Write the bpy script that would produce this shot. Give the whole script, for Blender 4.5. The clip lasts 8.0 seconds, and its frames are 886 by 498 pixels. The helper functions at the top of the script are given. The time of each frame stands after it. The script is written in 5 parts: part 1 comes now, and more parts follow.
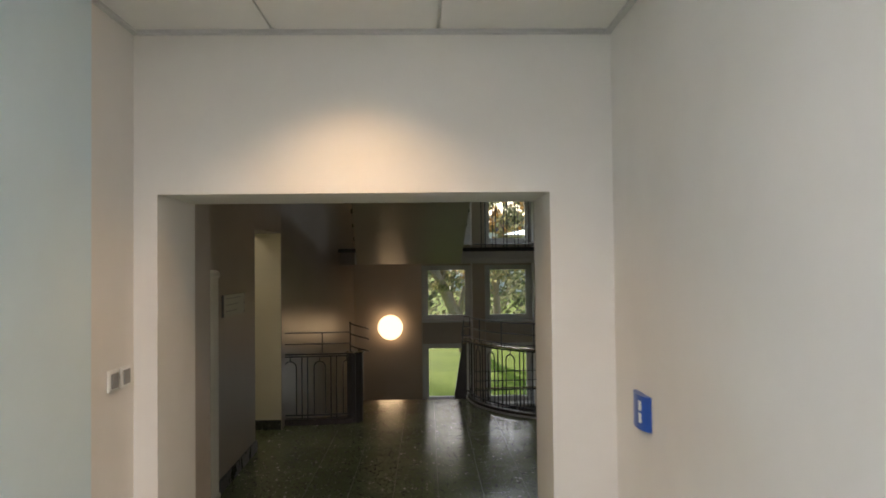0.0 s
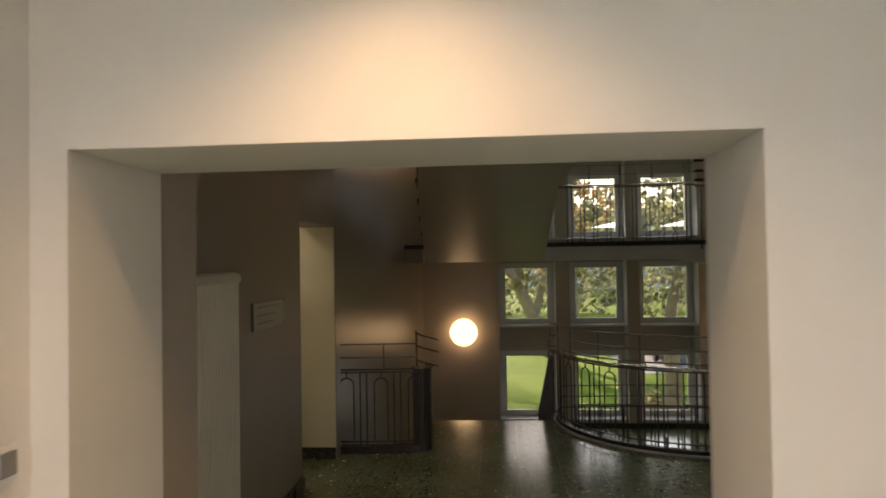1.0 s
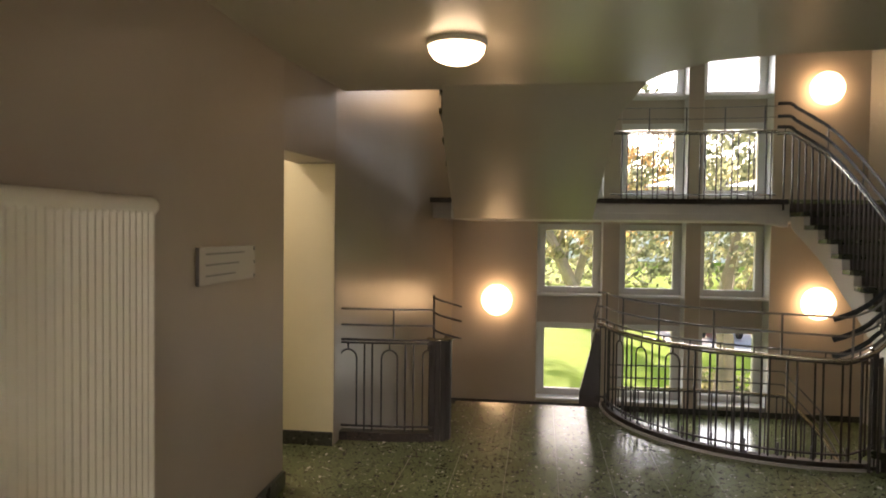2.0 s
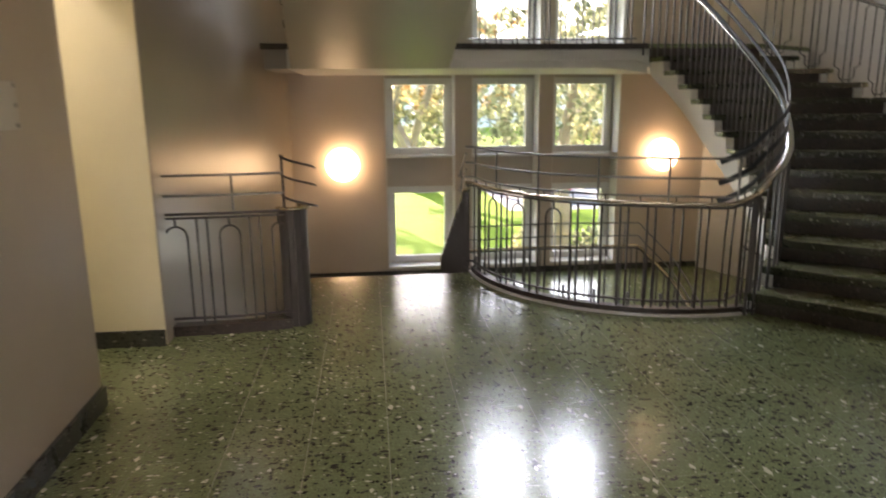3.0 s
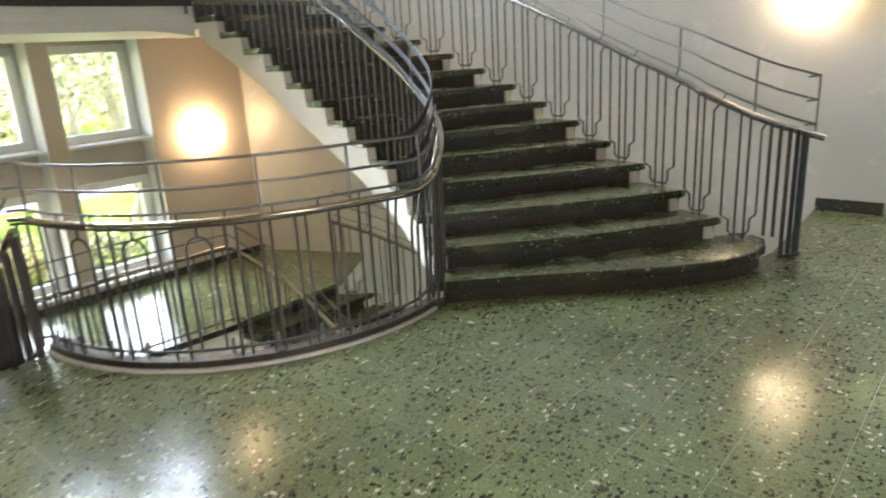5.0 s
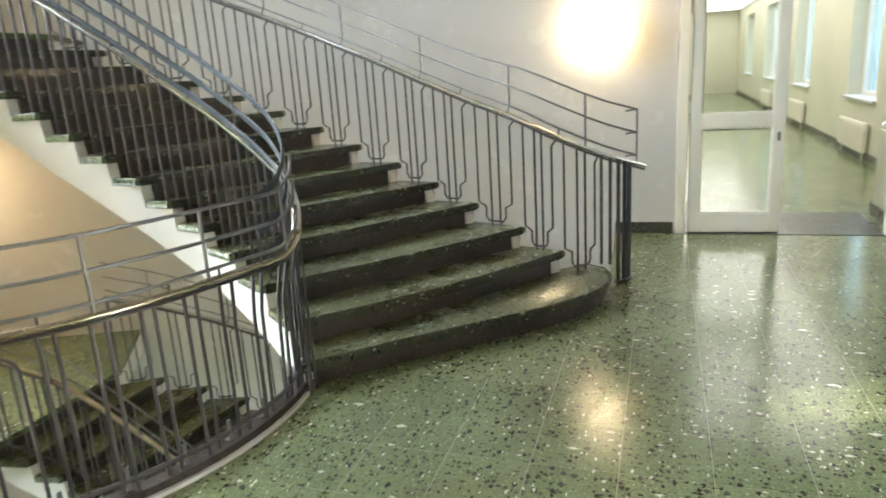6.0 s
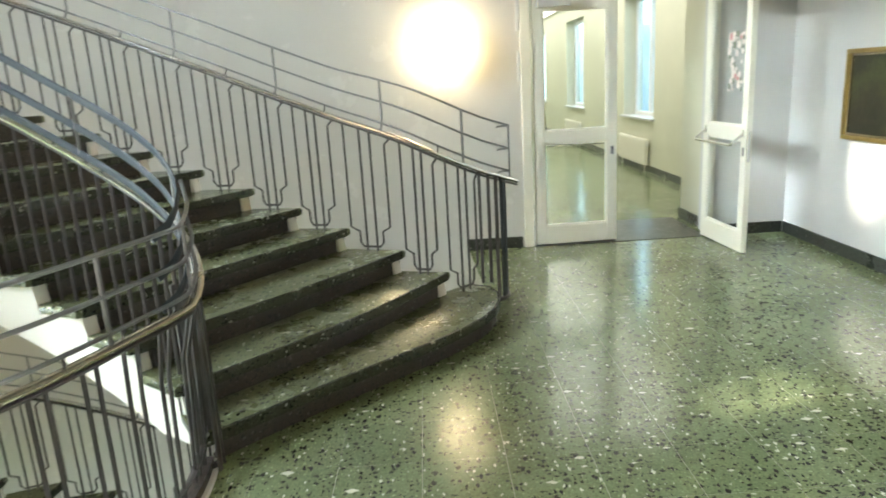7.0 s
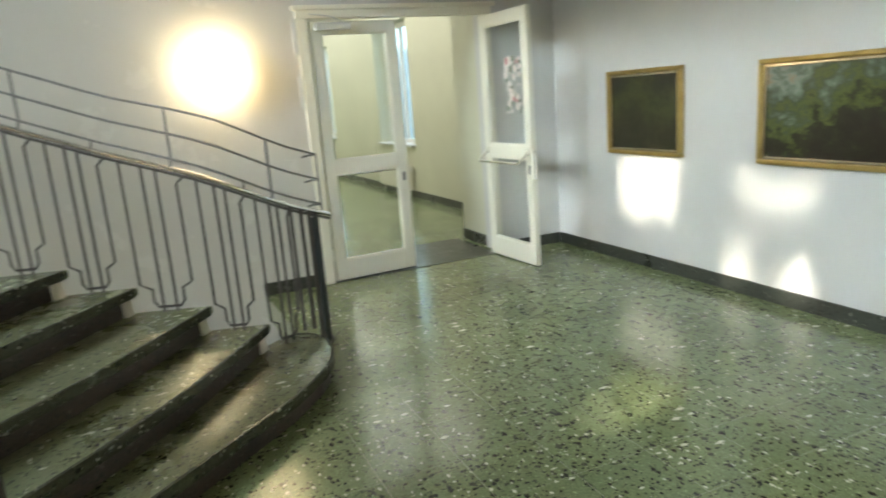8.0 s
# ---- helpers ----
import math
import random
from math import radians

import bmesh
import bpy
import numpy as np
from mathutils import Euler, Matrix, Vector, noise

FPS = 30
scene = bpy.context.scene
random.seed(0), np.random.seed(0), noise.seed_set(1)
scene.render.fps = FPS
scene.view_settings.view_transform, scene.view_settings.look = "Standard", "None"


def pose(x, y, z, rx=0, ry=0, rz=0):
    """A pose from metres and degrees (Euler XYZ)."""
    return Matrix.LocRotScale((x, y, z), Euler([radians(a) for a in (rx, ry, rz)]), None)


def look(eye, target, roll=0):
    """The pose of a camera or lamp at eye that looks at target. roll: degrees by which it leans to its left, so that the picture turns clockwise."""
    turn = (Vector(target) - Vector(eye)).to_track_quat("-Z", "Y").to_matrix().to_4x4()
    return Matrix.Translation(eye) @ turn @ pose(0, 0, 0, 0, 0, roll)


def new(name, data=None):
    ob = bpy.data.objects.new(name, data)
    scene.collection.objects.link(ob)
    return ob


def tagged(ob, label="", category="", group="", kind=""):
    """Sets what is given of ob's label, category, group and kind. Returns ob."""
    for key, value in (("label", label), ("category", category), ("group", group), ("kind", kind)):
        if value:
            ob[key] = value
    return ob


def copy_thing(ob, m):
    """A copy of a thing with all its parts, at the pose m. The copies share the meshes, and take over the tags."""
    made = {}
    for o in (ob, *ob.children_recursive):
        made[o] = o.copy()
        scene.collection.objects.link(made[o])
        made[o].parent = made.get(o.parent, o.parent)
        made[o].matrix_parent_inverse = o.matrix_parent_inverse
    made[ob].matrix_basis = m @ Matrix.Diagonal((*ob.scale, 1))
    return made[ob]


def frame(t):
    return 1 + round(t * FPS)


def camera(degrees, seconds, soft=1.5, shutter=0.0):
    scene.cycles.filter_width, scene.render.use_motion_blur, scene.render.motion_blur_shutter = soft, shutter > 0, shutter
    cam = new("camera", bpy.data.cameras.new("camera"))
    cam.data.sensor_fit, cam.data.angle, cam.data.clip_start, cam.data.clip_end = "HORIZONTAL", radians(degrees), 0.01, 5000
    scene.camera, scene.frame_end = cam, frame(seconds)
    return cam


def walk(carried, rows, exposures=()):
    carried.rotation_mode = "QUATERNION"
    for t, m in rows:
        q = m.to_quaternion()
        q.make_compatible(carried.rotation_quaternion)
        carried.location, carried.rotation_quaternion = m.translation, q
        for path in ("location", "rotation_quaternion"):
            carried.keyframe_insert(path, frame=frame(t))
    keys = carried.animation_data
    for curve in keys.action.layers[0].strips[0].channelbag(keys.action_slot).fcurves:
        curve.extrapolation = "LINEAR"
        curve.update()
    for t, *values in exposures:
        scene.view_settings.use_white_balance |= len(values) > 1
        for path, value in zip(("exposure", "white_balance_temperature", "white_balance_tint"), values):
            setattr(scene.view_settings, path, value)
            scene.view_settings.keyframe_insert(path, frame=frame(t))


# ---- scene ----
cam = camera(66.3, 8.0, 1.7, 0.35)
PATH = [
    (0, (0.154, 1.991, 1.708), (0.201, 3.99, 1.752), -0.6),
    (0.5, (0.118, 2.59, 1.732), (0.102, 4.59, 1.774), -1.3),
    (1, (0.082, 3.231, 1.72), (-0.084, 5.223, 1.758), -0.9),
    (2.3, (0.084, 4.658, 1.49), (-0.201, 6.632, 1.345), 0.6),
    (2.5, (0.046, 4.785, 1.432), (-0.107, 6.767, 1.207), 1.1),
    (3, (-0.155, 5.189, 1.408), (0.051, 7.132, 0.977), -0.5),
    (3.5, (-0.191, 5.604, 1.345), (0.306, 7.458, 0.784), -2.4),
    (4, (-0.334, 5.982, 1.401), (0.527, 7.686, 0.805), -2.1),
    (4.5, (-0.516, 6.342, 1.47), (0.642, 7.841, 0.831), -3.2),
    (5, (-0.487, 6.771, 1.474), (0.956, 8.029, 0.898), -3.4),
    (5.2, (-0.471, 6.936, 1.475), (1.073, 8.079, 0.919), -3.3),
    (6.3, (-0.382, 7.848, 1.498), (1.512, 8.273, 1.016), -3.5),
    (6.5, (-0.363, 7.989, 1.449), (1.559, 8.301, 0.991), -3.2),
    (7, (-0.194, 8.322, 1.467), (1.748, 8.291, 0.986), -3.3),
    (7.5, (0.022, 8.52, 1.458), (1.948, 8.203, 1.02), -4.2),
    (8, (0.259, 8.734, 1.449), (2.051, 7.964, 1.007), -4.5),
]
walk(cam, [(t, look(eye, target, roll)) for t, eye, target, roll in PATH],
     [(0.0, 0.74, 6650, 19), (1.2, 1.02, 7500, 23), (2.4, 2.70, 7400, 26), (3.5, 2.87, 6700, 22), (4.5, 3.60, 6550, 18), (6.4, 4.20, 6450, 10), (7.4, 4.08, 6450, 6), (8.0, 3.74, 6550, 6)])

# ---- world, sun, lights ----
world = bpy.data.worlds.new("sky")
scene.world = world
world.use_nodes = True
wn = world.node_tree.nodes
sky = wn.new("ShaderNodeTexSky")
sky.sky_type, sky.sun_disc = "NISHITA", False
SUN_WAY = Vector((0.305, -1.0, -0.385)).normalized()
sky.sun_elevation, sky.sun_rotation = math.asin(-SUN_WAY.z), math.atan2(-SUN_WAY.x, -SUN_WAY.y)
wn["Background"].inputs["Strength"].default_value = 0.15
world.node_tree.links.new(sky.outputs[0], wn["Background"].inputs["Color"])


INDOOR = 0.5                              # indoor light against the sun outside


def lamp(name, kind, m, energy, colour, **more):
    data = bpy.data.lights.new(name, kind)
    data.energy, data.color = energy * (1.0 if kind == "SUN" else INDOOR), colour
    ob = new(name, data)
    ob.matrix_world = m
    return ob, data


sun = lamp("sun", "SUN", look((0, 0, 30), Vector((0, 0, 30)) + SUN_WAY), 3.4, (1.0, 0.9, 0.74))[1]
sun.angle = radians(1.0)
WINDOW_X = [(0.05, 0.95), (1.17, 2.05), (2.24, 3.14)]
STOREY = 2.85
for row_z, power in ((-1.66, 7.0), (-0.25, 1.7), (2.6, 2.7), (4.03, 8.5)):
    for x0, x1 in WINDOW_X:
        ob, data = lamp("window_daylight", "AREA", look(((x0 + x1) / 2, 14.12, row_z), ((x0 + x1) / 2 + 0.8, 7.6, row_z - 2.2 if row_z < 2 else row_z - 3.6)), power, (0.78, 0.92, 1.0))
        data.shape, data.size, data.size_y = "RECTANGLE", 0.70, 0.84
        data.spread = radians(95)
# added ceiling fill lamps without seen fixtures: corridor, side passage, the room beyond the door; then daylight at its
# windows
for x, y, z, sx, sy, power, colour in ((-0.4, 0.7, 2.64, 0.6, 1.2, 100, (1.0, 0.95, 0.92)), (-2.3, 8.50, 2.63, 0.5, 0.4, 4.5, (1.0, 0.94, 0.80)),
                                       (16.6, 6.35, 2.86, 20.0, 2.4, 43, (1.0, 0.97, 0.88))):
    ob, data = lamp("ceiling_light_source", "AREA", look((x, y, z), (x, y + 0.001, 0)), power, colour)
    data.shape, data.size, data.size_y = "RECTANGLE", sx, sy
for x in (10.2, 14.6, 19.0):
    ob, data = lamp("window_daylight", "AREA", look((x, 4.86, 1.65), (x, 9.0, 0.9)), 0.12, (0.60, 0.86, 1.0))
    data.shape, data.size, data.size_y = "RECTANGLE", 1.2, 1.7
ob, data = lamp("downlight_source", "SPOT", look((-0.13, 4.28, 2.63), (-0.13, 4.55, 0.0)), 52, (1.0, 0.68, 0.36))
data.spot_size, data.spot_blend, data.shadow_soft_size = radians(118), 1.0, 0.06

# ---- materials ----
def material(name):
    m = bpy.data.materials.new(name)
    m.use_nodes = True
    n = m.node_tree.nodes
    return m, n, m.node_tree.links.new, n["Principled BSDF"]


def coords(n, link, scale=(1, 1, 1)):
    tc = n.new("ShaderNodeTexCoord")
    mp = n.new("ShaderNodeMapping")
    mp.inputs["Scale"].default_value = scale
    link(tc.outputs["Object"], mp.inputs[0])
    return mp.outputs[0]


def noise_tex(n, link, vec, scale, detail=4.0, rough=0.6):
    t = n.new("ShaderNodeTexNoise")
    t.inputs["Scale"].default_value, t.inputs["Detail"].default_value, t.inputs["Roughness"].default_value = scale, detail, rough
    link(vec, t.inputs["Vector"])
    return t.outputs["Fac"]


def ramp(n, link, fac, stops):
    r = n.new("ShaderNodeValToRGB")
    el = r.color_ramp.elements
    while len(el) < len(stops):
        el.new(0.5)
    for e, (p, c) in zip(el, stops):
        e.position, e.color = p, (*c, 1)
    link(fac, r.inputs[0])
    return r.outputs[0]


def mix(n, link, fac, a, b, kind="MIX"):
    m = n.new("ShaderNodeMix")
    m.data_type, m.blend_type = "RGBA", kind
    for value, slot in ((fac, m.inputs[0]), (a, m.inputs[6]), (b, m.inputs[7])):
        if isinstance(value, (int, float)):
            slot.default_value = value
        elif isinstance(value, tuple):
            slot.default_value = (*value, 1)
        else:
            link(value, slot)
    return m.outputs[2]


def bump(n, link, bsdf, height, strength, distance=0.005):
    b = n.new("ShaderNodeBump")
    b.inputs["Strength"].default_value, b.inputs["Distance"].default_value = strength, distance
    link(height, b.inputs["Height"])
    link(b.outputs[0], bsdf.inputs["Normal"])


def paint(name, colour, rough=0.5, vary=0.06, relief=0.15, grain=140.0):
    """Rolled wall or metal paint: faint blotches, fine roller grain."""
    m, n, link, bsdf = material(name)
    v = coords(n, link)
    lo = tuple(c * (1 - vary) for c in colour)
    hi = tuple(min(1, c * (1 + vary * 0.6)) for c in colour)
    blotch = noise_tex(n, link, v, 1.3, 5)
    link(ramp(n, link, blotch, [(0.3, lo), (0.7, hi)]), bsdf.inputs["Base Color"])
    r = noise_tex(n, link, v, 3.5, 4)
    rr = n.new("ShaderNodeMapRange")
    rr.inputs["To Min"].default_value, rr.inputs["To Max"].default_value = rough * 0.94, min(1, rough * 1.06)
    link(r, rr.inputs[0])
    link(rr.outputs[0], bsdf.inputs["Roughness"])
    bump(n, link, bsdf, noise_tex(n, link, v, grain, 2), relief, 0.002)
    return m


def terrazzo(name, base, dark, light, gloss=0.16, per_piece=False):
    """Ground terrazzo: coloured cement with dark and pale stone chips of several sizes."""
    m, n, link, bsdf = material(name)
    tc = n.new("ShaderNodeNewGeometry")
    v = tc.outputs["Position"]
    ground = ramp(n, link, noise_tex(n, link, v, 2.2, 6), [(0.3, tuple(c * 0.78 for c in base)), (0.7, tuple(c * 1.18 for c in base))])
    fine = noise_tex(n, link, v, 90, 3)
    col = mix(n, link, 0.35, ground, ramp(n, link, fine, [(0.35, tuple(c * 0.5 for c in base)), (0.65, tuple(c * 1.6 for c in base))]))
    layers = ((62.0, tuple(c * 1.8 for c in base), 0.45, 0.55, (1, 1, 1)), (74.0, dark, 0.53, 0.74, (1, 0.6, 1)), (50.0, dark, 0.42, 0.72, (0.6, 1, 1)),
              (38.0, tuple(c * 2.4 for c in dark), 0.17, 0.68, (0.8, 0.8, 1)), (33.0, light, 0.085, 0.58, (1, 0.45, 1)), (72.0, light, 0.12, 0.75, (0.5, 1, 1)))
    for scale, stops_colour, keep, size, stretch in layers:
        mp = n.new("ShaderNodeMapping")
        mp.inputs["Scale"].default_value = stretch
        mp.inputs["Location"].default_value = (scale, scale * 0.37, 0)
        warp = n.new("ShaderNodeVectorMath")
        warp.operation = "MULTIPLY_ADD"
        nz = n.new("ShaderNodeTexNoise")
        nz.inputs["Scale"].default_value = scale * 1.2
        link(v, nz.inputs["Vector"])
        link(nz.outputs["Color"], warp.inputs[0])
        warp.inputs[1].default_value = (0.014, 0.014, 0.014)
        link(v, warp.inputs[2])
        link(warp.outputs[0], mp.inputs[0])
        vo = n.new("ShaderNodeTexVoronoi")
        vo.inputs["Scale"].default_value = scale
        vo.inputs["Randomness"].default_value = 1.0
        vo.distance = "MANHATTAN"
        link(mp.outputs[0], vo.inputs["Vector"])
        pick = n.new("ShaderNodeSeparateColor")
        link(vo.outputs["Color"], pick.inputs[0])
        chosen = n.new("ShaderNodeMath")
        chosen.operation = "LESS_THAN"
        link(pick.outputs[0], chosen.inputs[0])
        chosen.inputs[1].default_value = keep
        near = n.new("ShaderNodeMath")
        near.operation = "LESS_THAN"
        link(vo.outputs["Distance"], near.inputs[0])
        sz = n.new("ShaderNodeMath")
        sz.operation = "MULTIPLY"
        link(pick.outputs[1], sz.inputs[0])
        sz.inputs[1].default_value = size
        link(sz.outputs[0], near.inputs[1])
        both = n.new("ShaderNodeMath")
        both.operation = "MULTIPLY"
        link(chosen.outputs[0], both.inputs[0])
        link(near.outputs[0], both.inputs[1])
        col = mix(n, link, both.outputs[0], col, stops_colour)
    if per_piece:
        oi = n.new("ShaderNodeObjectInfo")
        tone = ramp(n, link, oi.outputs["Random"], [(0.0, (0.86, 0.88, 0.86)), (1.0, (1.08, 1.06, 1.04))])
        col = mix(n, link, 1.0, col, tone, "MULTIPLY")
    link(col, bsdf.inputs["Base Color"])
    wear = noise_tex(n, link, v, 1.7, 6, 0.7)
    rr = n.new("ShaderNodeMapRange")
    rr.inputs["From Min"].default_value, rr.inputs["From Max"].default_value = 0.3, 0.7
    rr.inputs["To Min"].default_value, rr.inputs["To Max"].default_value = gloss * 0.75, gloss * 1.4
    link(wear, rr.inputs[0])
    link(rr.outputs[0], bsdf.inputs["Roughness"])
    bump(n, link, bsdf, noise_tex(n, link, v, 14, 5), 0.06, 0.004)
    return m


def metal(name, colour, rough, metallic=1.0):
    m, n, link, bsdf = material(name)
    v = coords(n, link)
    link(ramp(n, link, noise_tex(n, link, v, 9, 5), [(0.3, tuple(c * 0.8 for c in colour)), (0.7, tuple(min(1, c * 1.1) for c in colour))]), bsdf.inputs["Base Color"])
    bsdf.inputs["Metallic"].default_value = metallic
    rr = n.new("ShaderNodeMapRange")
    rr.inputs["To Min"].default_value, rr.inputs["To Max"].default_value = rough * 0.7, rough * 1.5
    link(noise_tex(n, link, v, 30, 4), rr.inputs[0])
    link(rr.outputs[0], bsdf.inputs["Roughness"])
    return m


def glass(name, tint=(0.95, 0.98, 0.97)):
    m, n, link, bsdf = material(name)
    bsdf.inputs["Base Color"].default_value = (*tint, 1)
    bsdf.inputs["Transmission Weight"].default_value, bsdf.inputs["Roughness"].default_value, bsdf.inputs["IOR"].default_value = 1.0, 0.0, 1.05
    return m


def glow(name, colour, strength):
    m, n, link, bsdf = material(name)
    bsdf.inputs["Base Color"].default_value = (0.85, 0.82, 0.76, 1)
    bsdf.inputs["Emission Color"].default_value, bsdf.inputs["Emission Strength"].default_value = (*colour, 1), strength
    return m


M_WHITE = paint("corridor_white_paint", (0.80, 0.78, 0.75), 0.55)
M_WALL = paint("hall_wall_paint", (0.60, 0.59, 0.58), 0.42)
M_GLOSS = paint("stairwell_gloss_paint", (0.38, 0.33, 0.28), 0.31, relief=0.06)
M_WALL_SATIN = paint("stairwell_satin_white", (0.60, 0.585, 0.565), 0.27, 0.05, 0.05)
M_DOOR = paint("cream_white_door_lacquer", (0.83, 0.815, 0.74), 0.32, 0.03, 0.03)
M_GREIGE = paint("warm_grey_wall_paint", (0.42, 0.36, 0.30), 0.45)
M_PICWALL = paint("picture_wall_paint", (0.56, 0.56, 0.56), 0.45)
# warm grey, darkened because the window wall stands against the light
M_PIER = paint("backlit_window_wall_paint", (0.58, 0.50, 0.43), 0.4)
M_CREAM = paint("cream_paint", (0.80, 0.74, 0.54), 0.5)
M_OLIVE = paint("olive_cream_paint", (0.63, 0.62, 0.50), 0.5)
M_PLASTER = paint("white_plaster", (0.84, 0.82, 0.78), 0.5)
M_SOFFIT = paint("soffit_paint", (0.60, 0.54, 0.46), 0.31, 0.03, 0.05)
M_CEIL = paint("ceiling_tile_paint", (0.82, 0.81, 0.79), 0.7, relief=0.4, grain=60)
M_SIGN = paint("acrylic_sign_plate", (0.56, 0.53, 0.50), 0.25, 0.03, 0.02)
M_TRIM = paint("ceiling_edge_grey", (0.60, 0.60, 0.60), 0.5)
M_FLOOR = terrazzo("green_terrazzo", (0.180, 0.218, 0.116), (0.024, 0.026, 0.018), (0.68, 0.68, 0.56), 0.155, per_piece=True)
M_STEP = terrazzo("tread_terrazzo", (0.135, 0.150, 0.084), (0.014, 0.016, 0.012), (0.5, 0.5, 0.42), 0.24)
# shade on the risers is put into this colour; also dark curbs and edge strips
M_RISER = terrazzo("shaded_dark_terrazzo", (0.042, 0.031, 0.026), (0.013, 0.012, 0.011), (0.10, 0.095, 0.085), 0.42)
M_NOSE = terrazzo("nosing_terrazzo", (0.050, 0.054, 0.036), (0.012, 0.012, 0.010), (0.32, 0.32, 0.27), 0.2)
M_BASE = terrazzo("skirting_terrazzo", (0.04, 0.043, 0.036), (0.012, 0.012, 0.01), (0.2, 0.2, 0.17), 0.3)
M_JOINT = paint("floor_joint_cement", (0.33, 0.33, 0.24), 0.5)
M_IRON = paint("blue_grey_iron_paint", (0.066, 0.060, 0.061), 0.36, 0.15, 0.05)
M_STEEL = metal("grey_steel", (0.21, 0.21, 0.215), 0.36, 0.55)
M_FLAT = paint("light_blue_grey_iron_paint", (0.055, 0.064, 0.074), 0.55, 0.1, 0.05)
M_FLAT.node_tree.nodes["Principled BSDF"].inputs["Specular IOR Level"].default_value = 0.15
# the blue tint stands for daylight falling on this wall
M_PANEL = paint("daylight_tinted_gloss", (0.72, 0.86, 0.92), 0.3, 0.05, 0.03)
M_BRASS = metal("worn_brass", (0.62, 0.54, 0.42), 0.22)
M_CHROME = metal("satin_chrome", (0.72, 0.72, 0.70), 0.2)
M_GLASS = glass("window_glass")
M_FRAME = paint("white_window_lacquer", (0.82, 0.82, 0.80), 0.3, 0.03, 0.03)
M_LAMP = glow("opal_lamp_glass", (1.0, 0.71, 0.38), 1.48)
M_LAMP_DIM = glow("opal_lamp_glass_whiter", (1.0, 0.77, 0.44), 1.08)
M_LAMP_CEIL = glow("opal_ceiling_glass", (1.0, 0.80, 0.52), 2.2)
M_SPOT = glow("downlight_disc", (1.0, 0.72, 0.4), 4.0)
M_RAD = paint("radiator_enamel", (0.80, 0.77, 0.68), 0.35, 0.04, 0.03)
M_PLASTIC = paint("white_switch_plastic", (0.78, 0.78, 0.76), 0.35, 0.02, 0.02)
M_ROCKER = paint("mid_grey_rocker", (0.26, 0.26, 0.26), 0.4, 0.05, 0.02)
M_DARKPL = paint("grey_switch_rocker", (0.10, 0.10, 0.10), 0.4, 0.05, 0.02)
M_BLUE = paint("blue_sign_film", (0.02, 0.09, 0.42), 0.3, 0.04, 0.02)
M_INK = paint("grey_print", (0.20, 0.19, 0.19), 0.5, 0.05, 0.02)
M_GILT = metal("gilt_frame", (0.50, 0.37, 0.15), 0.36)
M_RUBBER = paint("black_rubber", (0.03, 0.03, 0.03), 0.6, 0.1, 0.05)

# ---- mesh helpers ----
def link_mesh(name, bm, mat, parent=None, label="", smooth=False):
    me = bpy.data.meshes.new(name)
    bmesh.ops.recalc_face_normals(bm, faces=bm.faces)
    bm.to_mesh(me)
    bm.free()
    if smooth:
        me.polygons.foreach_set("use_smooth", [True] * len(me.polygons))
        me.set_sharp_from_angle(angle=radians(38))
    me.materials.append(mat)
    ob = new(name, me)
    if parent is not None:
        ob.parent = parent
    if label:
        ob["label"] = label
    return ob


def part(name, bm, mat, parent, label="", smooth=False):
    return link_mesh(name, bm, mat, parent, label, smooth)


def thing(name, label, category, group="", at=(0, 0, 0)):
    e = new(name)
    e.location = at
    e.empty_display_size = 0.1
    return tagged(e, label, category, group)


def setting(name, bm, mat, label, smooth=False):
    return tagged(link_mesh(name, bm, mat, None, "", smooth), label, name.split("_")[0], "", "structure")


def add_box(bm, lo, hi, bevel=0.0):
    x0, y0, z0 = lo
    x1, y1, z1 = hi
    m = Matrix.Translation(((x0 + x1) / 2, (y0 + y1) / 2, (z0 + z1) / 2)) @ Matrix.Diagonal((abs(x1 - x0), abs(y1 - y0), abs(z1 - z0), 1))
    vs = bmesh.ops.create_cube(bm, size=1, matrix=m)["verts"]
    if bevel:
        es = {e for v in vs for e in v.link_edges}
        bmesh.ops.bevel(bm, geom=list(es), offset=bevel, segments=2, affect="EDGES", profile=0.6)


def boxes(*items, bevel=0.0):
    bm = bmesh.new()
    for lo, hi in items:
        add_box(bm, lo, hi, bevel)
    return bm


def add_prism(bm, outline, z0, z1, hole=None):
    """A flat slab from a plan outline."""
    low = [bm.verts.new((x, y, z0)) for x, y in outline]
    top = [bm.verts.new((x, y, z1)) for x, y in outline]
    count = len(outline)
    for i in range(count):
        j = (i + 1) % count
        bm.faces.new((low[i], low[j], top[j], top[i]))
    f = [bm.faces.new(top), bm.faces.new(low[::-1])]
    for face in f:
        face.normal_update()
    bmesh.ops.triangulate(bm, faces=f, quad_method="BEAUTY", ngon_method="EAR_CLIP")


